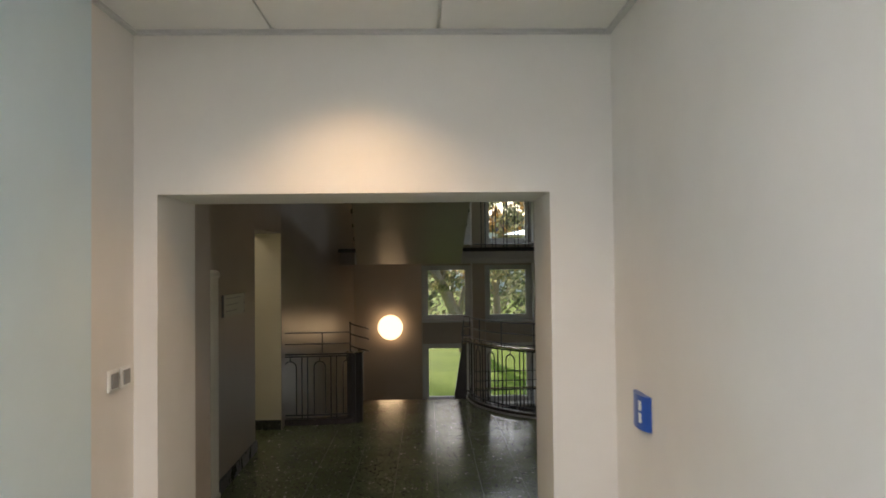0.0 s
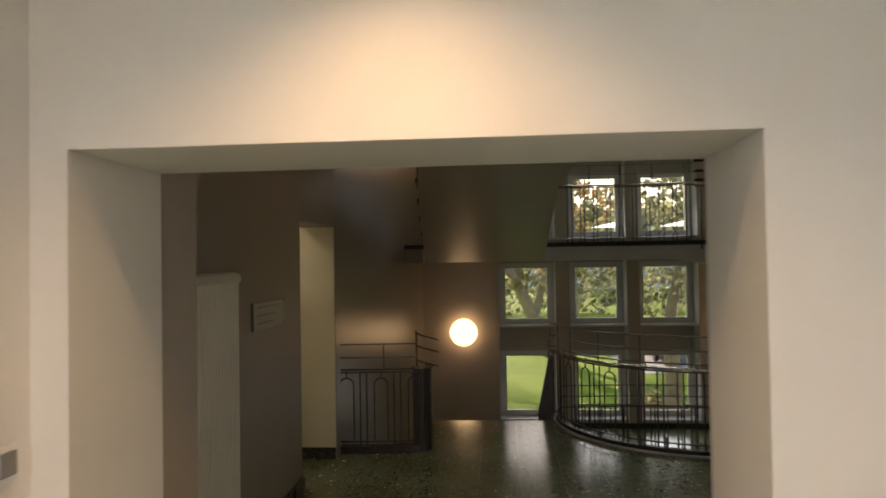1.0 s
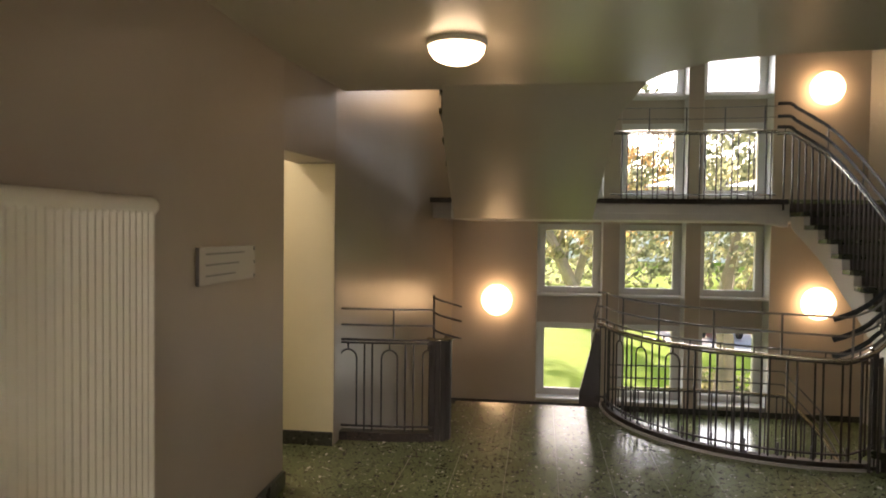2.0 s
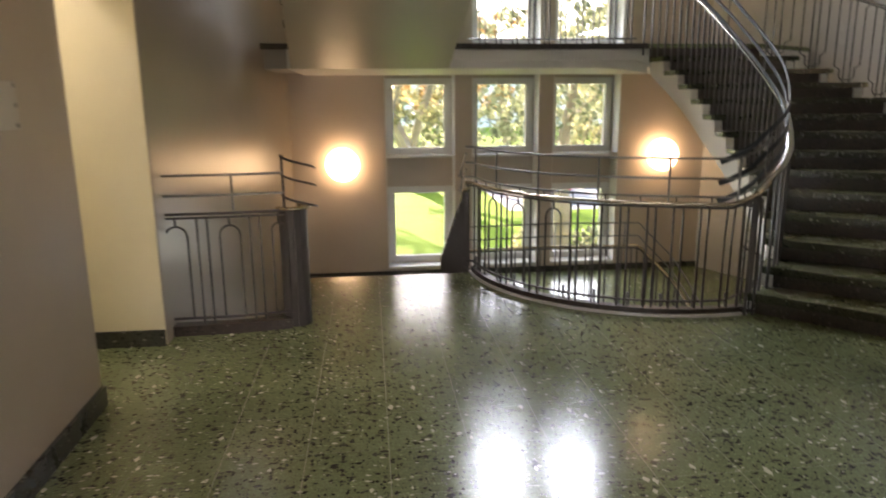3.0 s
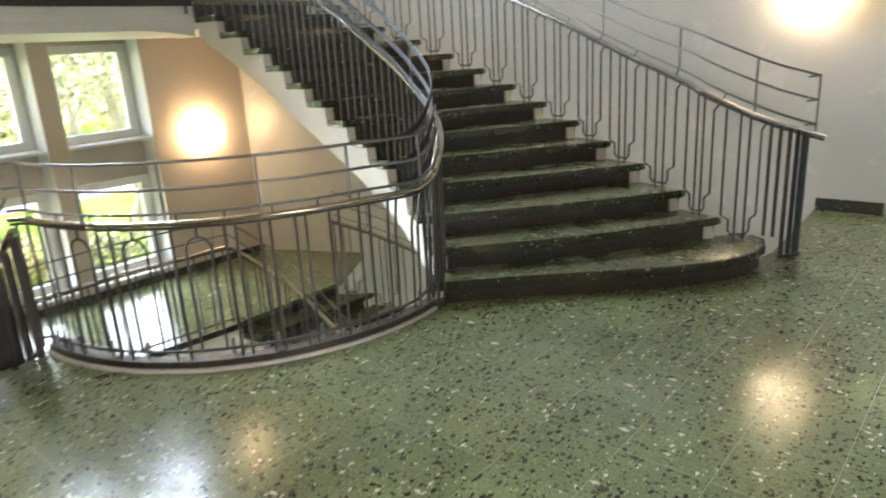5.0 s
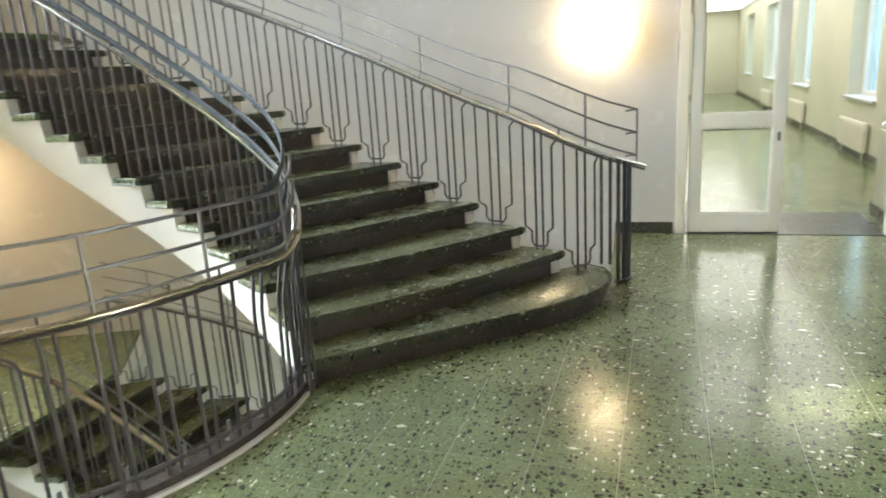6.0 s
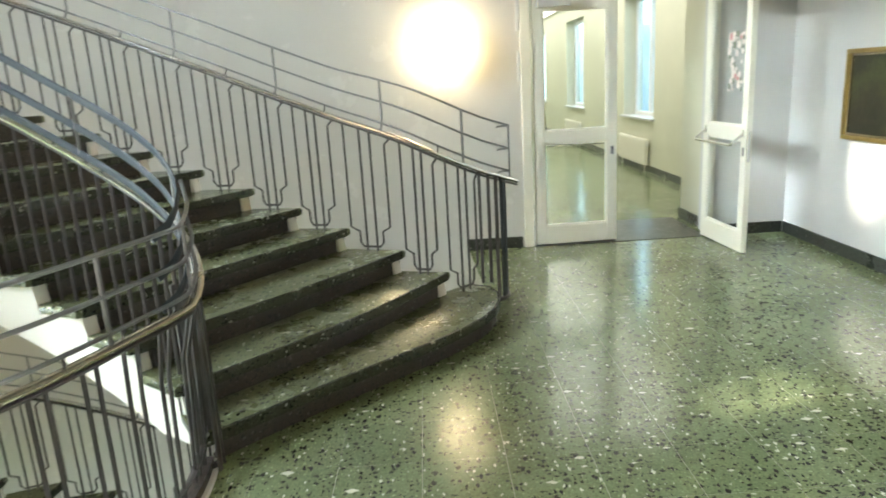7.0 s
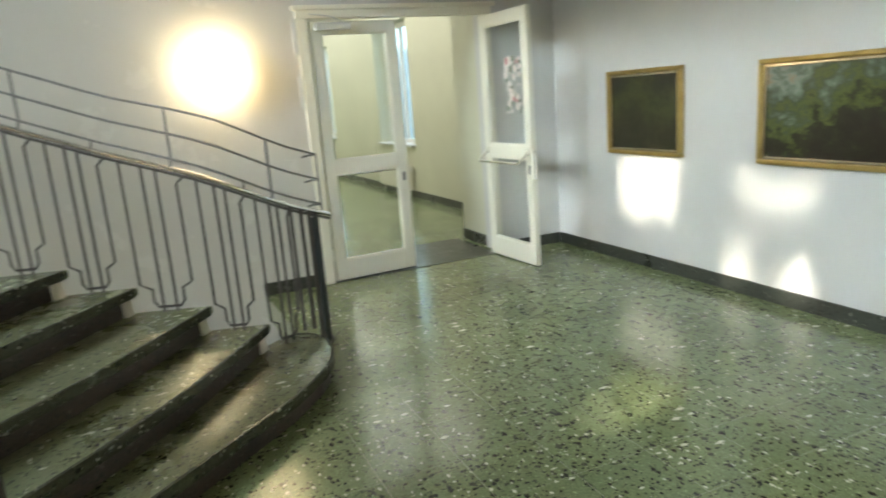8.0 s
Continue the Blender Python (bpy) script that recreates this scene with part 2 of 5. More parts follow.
def add_sweep(bm, pts, half, n=8, round_section=True):
    """A bar along a line. half: the radius, or (half width, half height)."""
    hw, hh = half if isinstance(half, tuple) else (half, half)
    pts = [Vector(p) for p in pts]
    rings = []
    last = len(pts) - 1
    side = None
    for i, p in enumerate(pts):
        t = (pts[min(i + 1, last)] - pts[max(i - 1, 0)]).normalized()
        up = Vector((0, 0, 1))
        s = t.cross(up)
        if s.length < 0.05:
            s = side.copy() if side is not None else Vector((1, 0, 0))
            s = (s - t * s.dot(t))
        s.normalize()
        if side is not None and s.dot(side) < 0:
            s = -s
        side = s
        u = s.cross(t).normalized()
        ring = []
        for k in range(n):
            a = 2 * math.pi * (k + 0.5) / n
            c, d = math.cos(a), math.sin(a)
            if not round_section:
                q = max(abs(c), abs(d))
                c, d = c / q, d / q
            ring.append(bm.verts.new(p + s * (c * hw) + u * (d * hh)))
        rings.append(ring)
    for a, b in zip(rings, rings[1:]):
        for k in range(n):
            bm.faces.new((a[k], a[(k + 1) % n], b[(k + 1) % n], b[k]))
    bm.faces.new(rings[0])
    bm.faces.new(rings[-1][::-1])


def sweep(pts, half, n=8, round_section=True):
    bm = bmesh.new()
    add_sweep(bm, pts, half, n, round_section)
    return bm


def lathe(profile, n=24):
    """Turned body from (radius, z) pairs."""
    bm = bmesh.new()
    rings = [[bm.verts.new((r * math.cos(2 * math.pi * k / n), r * math.sin(2 * math.pi * k / n), z)) for k in range(n)] for r, z in profile]
    for a, b in zip(rings, rings[1:]):
        for k in range(n):
            bm.faces.new((a[k], a[(k + 1) % n], b[(k + 1) % n], b[k]))
    bm.faces.new(rings[0][::-1])
    bm.faces.new(rings[-1])
    return bm


def resample(pts, step):
    """Points at even steps along a line in space."""
    pts = [Vector(p) for p in pts]
    d = [0.0]
    for a, b in zip(pts, pts[1:]):
        d.append(d[-1] + (b - a).length)
    total = d[-1]
    count = max(1, round(total / step))
    out, i = [], 0
    for k in range(count + 1):
        s = total * k / count
        while i < len(pts) - 2 and d[i + 1] < s:
            i += 1
        w = (s - d[i]) / max(1e-9, d[i + 1] - d[i])
        out.append(pts[i].lerp(pts[i + 1], min(1, w)))
    return out


# ---- plan ----
EYE_C = Vector((2.05, 10.63))            # middle of the round stair eye
EYE_R, EYE_B = 1.37, 1.875
LAND_Y = 12.12                           # front edge of the landings
TOP_Y = 10.6                             # top nosing of the short flight
LAND_LOW, LAND_UP = -0.904, 1.946
FL_X0, FL_X1 = -0.66, 0.70               # short flight


def eye_point(deg, grow=0.0):
    a = radians(deg)
    b = EYE_R if deg < 0 else EYE_B
    return Vector((EYE_C.x + (EYE_R + grow) * math.cos(a), EYE_C.y + (b + grow) * math.sin(a)))


def left_wall_x(y):
    return -1.38 + (0.24 * ((y - 9.2) / 4.8) ** 2 if y > 9.2 else 0)


def right_wall_x(y):
    return 5.62 - (1.30 * ((y - 8.6) / 5.4) ** 2 if y > 8.6 else 0)


# curved flight: nosing ends on the eye side and on the outer side, step by step
RISE = 0.139
INNER = [(2.27, 9.30), (2.46, 9.44), (2.62, 9.68), (2.76, 9.95), (2.85, 10.20), (2.88, 10.42), (2.89, 10.63), (2.89, 10.85),
         (2.89, 11.07), (2.88, 11.29), (2.86, 11.50), (2.82, 11.71), (2.76, 11.92), (2.70, 12.12)]
OUTER = [(4.14, 7.98), (3.99, 8.22), (4.08, 8.50), (4.22, 8.86), (4.31, 9.18), (4.40, 9.50), (4.46, 9.84), (4.53, 10.19),
         (4.55, 10.53), (4.54, 10.88), (4.48, 11.22), (4.36, 11.56), (4.20, 11.88), (3.98, 12.16)]


def on_table(table, s):
    """A place between the steps of a table; s counts from 0, smoothed."""
    s = max(0.0, min(len(table) - 1.0, s))
    i = min(len(table) - 2, int(s))
    w = s - i
    p = [Vector(table[max(0, min(len(table) - 1, i + d))]) for d in (-1, 0, 1, 2)]
    return 0.5 * (2 * p[1] + (p[2] - p[0]) * w + (2 * p[0] - 5 * p[1] + 4 * p[2] - p[3]) * w * w + (3 * p[1] - p[0] - 3 * p[2] + p[3]) * w * w * w)


def inner_at(f, grow=0.0):
    s = f * 13
    p = on_table(INNER, s)
    if grow:
        t = (on_table(INNER, s + 0.2) - on_table(INNER, s - 0.2)).normalized()
        p = p + Vector((t.y, -t.x)) * grow
    return p


INNER_F = [k / 13 for k in range(14)]


def outer_at(k):
    """Outer nosing end of step k (1 to 14; between whole steps too)."""
    return on_table(OUTER, k - 1)


def nosing(k):
    """Plan line of the nosing of step k, from the eye to the outer end."""
    a, b = inner_at(INNER_F[k - 1]), outer_at(k)
    way = b - a
    side = Vector((way.y, -way.x)).normalized()
    if side.dot(Vector((-0.6, -0.8))) < 0 and k < 6:
        side = -side
    bow = max(0.0, 0.13 - 0.03 * k)
    pts = []
    for i in range(13):
        f = i / 12
        p = a + way * f
        if k <= 5:
            p += side * bow * math.sin(math.pi * f) ** 1.0
        pts.append(p)
    if k == 1:
        pts = [a] + [Vector(p) for p in ((2.66, 8.90), (2.99, 8.53), (3.23, 8.26), (3.46, 8.06), (3.66, 7.95), (3.86, 7.91), (4.02, 7.93), (4.12, 8.0), (4.15, 8.1))]
        pts = [Vector((p.x, p.y)) for p in resample([(p.x, p.y, 0) for p in pts], 0.16)]
    return pts


def step_foot():
    """The hall floor's edge, just under the first riser."""
    line = nosing(1)
    out = []
    for i, p in enumerate(line):
        t = (line[min(i + 1, len(line) - 1)] - line[max(i - 1, 0)]).normalized()
        out.append(p + Vector((-t.y, t.x)) * 0.06)
    return out


# ---- hall floor, ceiling and landings ----
well_line = [eye_point(d) for d in range(-180, -79, 5)]
FLOOR_LINE = ([(-1.47, 8.5), (-1.47, 5.2), (5.62, 5.2), (5.62, 8.0), (4.26, 7.955)] + [(p.x, p.y) for p in step_foot()][::-1][1:] +
              [(p.x, p.y) for p in well_line[::-1]] + [(FL_X1 - 0.02, TOP_Y), (FL_X0, TOP_Y), (FL_X0, 9.42), (-1.38, 9.3)])
bm = bmesh.new()
add_prism(bm, FLOOR_LINE, -0.19, 0.0)
hall_floor = setting("floor", bm, M_JOINT, "polished green terrazzo hall floor with pale and dark chips")
CEIL_LINE = [(-1.47, 8.5), (-1.47, 5.2), (5.62, 5.2), (5.62, 8.3), (4.2, 8.36), (3.2, 8.42), (2.2, 8.46), (1.5, 8.52), (1.08, 8.68), (0.87, 8.95), (0.78, 9.2),
             (-0.62, 9.2), (-0.63, 9.33), (-1.38, 9.34)]
bm = bmesh.new()
add_prism(bm, CEIL_LINE, 2.60, STOREY)
setting("ceiling", bm, M_SOFFIT, "plain painted underside of the upper hall floor")
bm = bmesh.new()
add_prism(bm, FLOOR_LINE, -STOREY - 0.19, -STOREY)
setting("floor_below", bm, M_FLOOR, "green terrazzo floor of the storey below")
setting("floor_basement", boxes(((-1.7, 4.9, -STOREY - 0.4), (6.0, 14.6, -STOREY - 0.2))), M_FLOOR, "green terrazzo floor of the storey below")


def landing(name, z):
    outline = [(-1.17, LAND_Y), (FL_X1, LAND_Y)]
    for i in range(9):                                   # gently bowed front over the eye
        f = i / 8
        outline.append((FL_X1 + 0.1 + f * 1.8, LAND_Y + 0.06 * math.sin(math.pi * f)))
    outline += [(inner_at(1).x, LAND_Y), (outer_at(14).x, outer_at(14).y), (right_wall_x(12.7) + 0.05, 12.75), (right_wall_x(14) + 0.05, 14.02), (left_wall_x(14) - 0.05, 14.02), (left_wall_x(13.4) - 0.05, 13.4), (-1.17, 13.2)]
    bm = bmesh.new()
    add_prism(bm, outline, z - 0.045, z)
    top = setting(name, bm, M_FLOOR, "green terrazzo stair landing before the tall windows")
    bm = bmesh.new()
    add_prism(bm, [(max(x, -0.93), y + (0.03 if y < 12.5 else 0)) for x, y in outline], z - 0.235, z - 0.046)
    part("slab", bm, M_PLASTER, top, "white plastered slab edge")
    front = [Vector((x, y - 0.004, z - 0.026)) for x, y in outline[:12]]
    part("nosing", sweep(front, (0.012, 0.028), 4, False), M_RISER, top, "dark edge strip of the landing")
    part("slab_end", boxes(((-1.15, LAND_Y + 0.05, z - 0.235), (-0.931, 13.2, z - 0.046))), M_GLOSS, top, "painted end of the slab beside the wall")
    # the slab deepens in a smooth curve where the flight meets it, and a rounded lip runs along its foot
    bm = bmesh.new()
    curve = [(2.15 + 0.57 * i / 8, z - 0.234 - 0.062 * (i / 8) ** 2) for i in range(9)]
    sides = [[bm.verts.new((x, y, zz)) for x, zz in curve + [(2.72, z - 0.20), (2.15, z - 0.20)]] for y in (LAND_Y + 0.034, LAND_Y + 0.30)]
    for i in range(11):
        j = (i + 1) % 11
        bm.faces.new((sides[0][i], sides[0][j], sides[1][j], sides[1][i]))
    bmesh.ops.triangulate(bm, faces=[bm.faces.new(sides[0][::-1]), bm.faces.new(sides[1])])
    part("haunch", bm, M_PLASTER, top, "white plastered haunch under the slab")
    lip = [Vector((x, y + 0.028, z - 0.165)) for x, y in outline[1:11]]
    lip = [Vector((FL_X1 + 0.01, LAND_Y + 0.03, z - 0.10)), Vector((FL_X1 + 0.03, LAND_Y + 0.028, z - 0.145))] + lip[1:] + [Vector((2.66, LAND_Y + 0.028, z - 0.185)), Vector((2.715, LAND_Y + 0.02, z - 0.21))]
    part("lip", sweep(resample(lip, 0.05), (0.007, 0.008), 6), M_PLASTER, top, "", True)
    return top


landing("landing_lower", LAND_LOW)
landing("landing_upper", LAND_UP)

# ---- walls ----
def curved_wall(name, xs, y0, y1, z0, z1, out, mat, label):
    bm = bmesh.new()
    ys = [y0 + (y1 - y0) * i / 16 for i in range(17)]
    outline = [(xs(y), y) for y in ys] + [(xs(y) + out, y) for y in ys[::-1]]
    add_prism(bm, outline, z0, z1)
    return setting(name, bm, mat, label, True)


Z_LO, Z_HI = -STOREY - 0.35, 5.7
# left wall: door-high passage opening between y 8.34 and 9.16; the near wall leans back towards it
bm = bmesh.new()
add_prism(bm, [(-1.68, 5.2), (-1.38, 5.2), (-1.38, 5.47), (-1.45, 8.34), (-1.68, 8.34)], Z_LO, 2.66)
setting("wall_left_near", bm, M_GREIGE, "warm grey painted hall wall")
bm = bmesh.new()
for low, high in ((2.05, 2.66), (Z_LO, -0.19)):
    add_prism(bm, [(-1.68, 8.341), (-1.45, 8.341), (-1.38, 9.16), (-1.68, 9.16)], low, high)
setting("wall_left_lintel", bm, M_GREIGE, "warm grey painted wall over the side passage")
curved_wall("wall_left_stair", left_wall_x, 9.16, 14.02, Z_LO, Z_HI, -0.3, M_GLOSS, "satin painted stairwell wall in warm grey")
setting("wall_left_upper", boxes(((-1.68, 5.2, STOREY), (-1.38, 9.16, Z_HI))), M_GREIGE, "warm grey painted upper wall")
# side passage behind the opening
setting("wall_passage_far", boxes(((-3.9, 9.16, -0.19), (-1.684, 9.4, 2.66))), M_CREAM, "cream painted side passage wall")
setting("wall_passage_near", boxes(((-3.9, 7.9, -0.19), (-1.684, 8.2, 2.66))), M_CREAM, "cream painted side passage wall")
setting("wall_passage_end", boxes(((-4.1, 7.9, -0.19), (-3.904, 9.4, 2.66))), M_CREAM, "cream painted passage end wall")
setting("wall_passage_jamb", boxes(((-1.690, 9.146, 0.0), (-1.384, 9.157, 2.046))), M_CREAM, "cream painted jamb of the side passage")
setting("floor_passage", boxes(((-3.9, 8.2, -0.19), (-1.38, 9.16, 0.0))), M_FLOOR, "green terrazzo passage floor")
setting("ceiling_passage", boxes(((-3.9, 8.2, 2.66), (-1.684, 9.16, 2.8))), M_CEIL, "white passage ceiling")
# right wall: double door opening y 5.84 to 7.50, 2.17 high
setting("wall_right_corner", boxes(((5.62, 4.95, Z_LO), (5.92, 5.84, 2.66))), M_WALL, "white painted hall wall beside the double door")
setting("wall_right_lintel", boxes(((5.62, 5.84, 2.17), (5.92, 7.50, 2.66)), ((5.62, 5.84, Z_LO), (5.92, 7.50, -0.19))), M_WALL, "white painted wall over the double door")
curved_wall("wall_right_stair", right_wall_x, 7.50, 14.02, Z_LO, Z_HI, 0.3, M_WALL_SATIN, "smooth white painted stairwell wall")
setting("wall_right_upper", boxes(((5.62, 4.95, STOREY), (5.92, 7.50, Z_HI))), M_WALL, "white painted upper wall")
# near wall with the cased opening x -0.935 to 0.66, 2.0 high
OPEN_X0, OPEN_X1, OPEN_Z = -0.935, 0.66, 2.0
setting("wall_near_west", boxes(((-1.68, 4.755, Z_LO), (OPEN_X0, 5.2, 2.66))), M_WHITE, "white painted wall beside the wide opening")
setting("wall_corridor_return", boxes(((OPEN_X1, 4.755, Z_LO), (5.62, 5.17, 2.66))), M_WHITE, "white painted wall return beside the wide opening")
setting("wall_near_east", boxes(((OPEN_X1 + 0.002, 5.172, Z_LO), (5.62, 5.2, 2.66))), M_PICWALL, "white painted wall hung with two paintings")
setting("wall_near_lintel", boxes(((OPEN_X0, 4.755, OPEN_Z), (OPEN_X1, 5.2, 2.66))), M_WHITE, "white painted lintel over the wide opening")
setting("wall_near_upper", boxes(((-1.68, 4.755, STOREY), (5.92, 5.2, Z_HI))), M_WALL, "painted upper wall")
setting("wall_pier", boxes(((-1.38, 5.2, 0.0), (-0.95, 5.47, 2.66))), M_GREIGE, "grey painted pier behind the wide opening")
# corridor where the walk begins
setting("wall_corridor_left", boxes(((-1.33, 4.41, 0.0), (-1.03, 4.755, 2.66))), M_WHITE, "white painted corridor wall with two switches")
# bluish daylight is in the wall's colour, no lamp casts it
setting("wall_corridor_left_set_forward", boxes(((-1.63, -1.2, 0.0), (-1.027, 4.405, 2.66))), M_PANEL, "white corridor wall with bluish daylight put into its colour")
setting("wall_corridor_right", boxes(((0.92, -1.2, 0.0), (1.22, 4.755, 2.66))), M_WHITE, "white painted corridor wall with a blue sign")
setting("wall_corridor_end", boxes(((-1.63, -1.5, 0.0), (1.22, -1.2, 2.66))), M_WHITE, "white painted corridor end wall")
setting("floor_corridor", boxes(((-1.63, -1.5, -0.19), (1.22, 5.2, 0.0))), M_FLOOR, "green terrazzo corridor floor")
CEIL_GRID = [-1.35, -0.46, 0.21, 0.92]
bm = bmesh.new()
add_box(bm, (-1.63, -1.5, 2.675), (1.22, 4.755, 2.8))
for i in range(len(CEIL_GRID) - 1):
    y = 4.73
    while y > -1.3:
        add_box(bm, (CEIL_GRID[i] + 0.006, y - 0.6, 2.66), (CEIL_GRID[i + 1] - 0.006, y - 0.012, 2.672), 0.002)
        y -= 0.612
setting("ceiling_corridor", bm, M_CEIL, "white suspended ceiling of flat panels with fine joints")
setting("trim_ceiling", boxes(((-1.03, 4.725, 2.648), (0.92, 4.752, 2.668)), ((0.893, -1.2, 2.648), (0.918, 4.724, 2.668)), ((-1.028, 4.41, 2.648), (-1.003, 4.724, 2.668))), M_TRIM, "thin grey metal edge strip under the ceiling")
# room beyond the double door
setting("floor_side_room", boxes(((5.62, 3.0, -0.19), (27.0, 7.9, 0.0))), M_FLOOR, "dull green floor of the corridor beyond the door")
ROOM_Y = 5.08
SIDE_WIN = [(9.5, 10.95), (13.75, 15.4), (18.1, 19.9), (22.6, 24.4)]
bm = bmesh.new()
x = 5.925
for x0, x1 in SIDE_WIN + [(27.0, 27.0)]:
    add_box(bm, (x, ROOM_Y - 0.3, 0.0), (x0, ROOM_Y, 2.9))
    if x1 > x0:
        add_box(bm, (x0, ROOM_Y - 0.3, 0.0), (x1, ROOM_Y, 0.76))
        add_box(bm, (x0, ROOM_Y - 0.3, 2.55), (x1, ROOM_Y, 2.9))
    x = x1
setting("wall_side_room_windows", bm, M_OLIVE, "olive cream painted corridor wall with tall narrow windows")
setting("wall_side_room_left", boxes(((5.925, 7.6, 0.0), (27.0, 7.9, 2.9))), M_OLIVE, "olive cream painted corridor wall")
setting("wall_side_room_end", boxes(((27.0, 4.5, 0.0), (27.3, 7.9, 2.9))), M_OLIVE, "olive cream painted corridor end wall")
setting("ceiling_side_room", boxes(((5.925, 4.5, 2.9), (27.3, 7.9, 3.1))), M_CEIL, "white ceiling of the corridor beyond the door")
setting("wall_door_reveal", boxes(((5.925, 5.083, 0.0), (6.48, 5.80, 2.898))), M_OLIVE, "olive cream painted wall return beside the door")
# roof
setting("ceiling_top", boxes(((-1.7, 4.7, 5.7), (6.0, 14.6, 5.9))), M_CEIL, "white ceiling high over the stairwell")

# window wall
Y_PIER, Y_REC, Y_OUT = 14.0, 14.28, 14.60
edges = [-1.5] + [v for p in WINDOW_X for v in p] + [5.0]
WIN_ROWS = [(-2.15, -1.17), (-0.77, 0.27), (0.70, 1.68), (2.08, 3.10), (3.45, 4.50)]
for i in range(0, len(edges), 2):
    setting("wall_window_pier", boxes(((edges[i], Y_PIER, Z_LO), (edges[i + 1], Y_OUT, Z_HI))), M_PIER, "grey brown pier beside a tall window bay, colour darkened as backlit")
for x0, x1 in WINDOW_X:
    for xa, xb in ((x0, x0 + 0.006), (x1 - 0.006, x1)):
        setting("trim_bay_reveal", boxes(((xa, Y_PIER + 0.003, Z_LO), (xb, Y_REC - 0.002, Z_HI))), M_FRAME, "white lacquered reveal of a tall window bay")
    z = Z_LO
    for r0, r1 in WIN_ROWS + [(Z_HI, Z_HI)]:
        setting("wall_window_spandrel", boxes(((x0, Y_REC, z), (x1, Y_OUT, r0))), M_PIER, "recessed grey brown spandrel between two windows, colour darkened as backlit")
        z = r1

# ---- stairs ----
def add_tread(bm, front, back, z, thick=0.045):
    """A tread slab; the front edge is rounded off a little."""
    mid = Vector((0, 0))
    for p in back:
        mid += p / len(back)
    rings = []
    for dz, pull in ((-thick, 0.006), (-thick + 0.008, 0.0), (-0.012, 0.0), (-0.004, 0.004), (0.0, 0.012)):
        line = [p + (mid - p).normalized() * pull for p in front] + list(back[::-1])
        rings.append([bm.verts.new((p.x, p.y, z + dz)) for p in line])
    count = len(rings[0])
    for a, b in zip(rings, rings[1:]):
        for i in range(count):
            j = (i + 1) % count
            bm.faces.new((a[i], a[j], b[j], b[i]))
    f = [bm.faces.new(rings[-1]), bm.faces.new(rings[0][::-1])]
    for face in f:
        face.normal_update()
    bmesh.ops.triangulate(bm, faces=f)


def shifted(line, d):
    """A plan line moved towards the climb, cut a little short at its ends."""
    out = []
    for i, p in enumerate(line):
        t = (line[min(i + 1, len(line) - 1)] - line[max(i - 1, 0)]).normalized()
        out.append(p + Vector((-t.y, t.x)) * d)
    a = out[0] + (out[1] - out[0]).normalized() * 0.03
    b = out[-1] + (out[-2] - out[-1]).normalized() * 0.03
    return [a] + out[1:-1] + [b]


NOSINGS = [nosing(k) for k in range(1, 15)]


def curved_flight(label):
    flight = thing("curved_staircase", label, "staircase", "stair flights")
    for k in range(1, 15):
        z = k * RISE
        front = NOSINGS[k - 1]
        if k < 14:
            back = shifted(NOSINGS[k], 0.05)
            bm = bmesh.new()
            add_tread(bm, front, back, z)
            tread = part("tread", bm, M_STEP, flight, "", True)
            lip, inner = shifted(front, -0.004), shifted(front, 0.014)
            bm = bmesh.new()
            add_prism(bm, [(p.x, p.y) for p in lip + inner[::-1]], z - 0.048, z + 0.0025)
            bmesh.ops.bevel(bm, geom=[e for e in bm.edges if all(abs(v.co.z - z - 0.0025) < 1e-5 for v in e.verts) and len(e.link_faces) == 2 and e.calc_face_angle(0) > 1], offset=0.002, segments=1, affect="EDGES")
            part("nosing", bm, M_NOSE, tread, "dark polished nosing strip")
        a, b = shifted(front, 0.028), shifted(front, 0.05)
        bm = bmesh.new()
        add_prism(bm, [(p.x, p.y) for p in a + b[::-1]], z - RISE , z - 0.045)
        # riser colour darkened for the shade under each nosing
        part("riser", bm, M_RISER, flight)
    # plastered body: a stepped cheek at each side and a smooth underside between
    for who, lo_in, hi_in in (("string", 0.035, 0.10), ("outer_string", -0.04, -0.105), ("underside", 0.10, -0.105)):
        bm = bmesh.new()
        rings = []
        for k in range(1, 14):
            for f in (0.06, 0.35, 0.68, 1.0):
                s = k + f
                inn, out = inner_at((s - 1) / 13), outer_at(s)
                if k == 1:
                    out = Vector((4.10, 8.14)).lerp(outer_at(2), f)
                way = (out - inn).normalized()
                a = inn + way * lo_in if lo_in > 0 else out + way * lo_in
                b = inn + way * hi_in if hi_in > 0 else out + way * hi_in
                top = k * RISE - 0.046 if who != "underside" else (s - 1) * RISE - 0.09
                low = s * RISE - 0.37 + 0.08 * max(0, (s - 10) / 4)
                if k < 3:
                    low = max(0.0, low)
                low = min(low, top - 0.03)
                rings.append([bm.verts.new((a.x, a.y, low)), bm.verts.new((b.x, b.y, low)), bm.verts.new((b.x, b.y, top)), bm.verts.new((a.x, a.y, top))])
        for a, b in zip(rings, rings[1:]):
            for i in range(4):
                j = (i + 1) % 4
                bm.faces.new((a[i], a[j], b[j], b[i]))
        bm.faces.new(rings[0][::-1])
        bm.faces.new(rings[-1])
        part(who, bm, M_PLASTER, flight, "white plastered " + who.replace("_", " "))
    return flight


flight_up = curved_flight("wide curved staircase with dark terrazzo steps and white string")
copy_thing(flight_up, pose(0, 0, -STOREY))


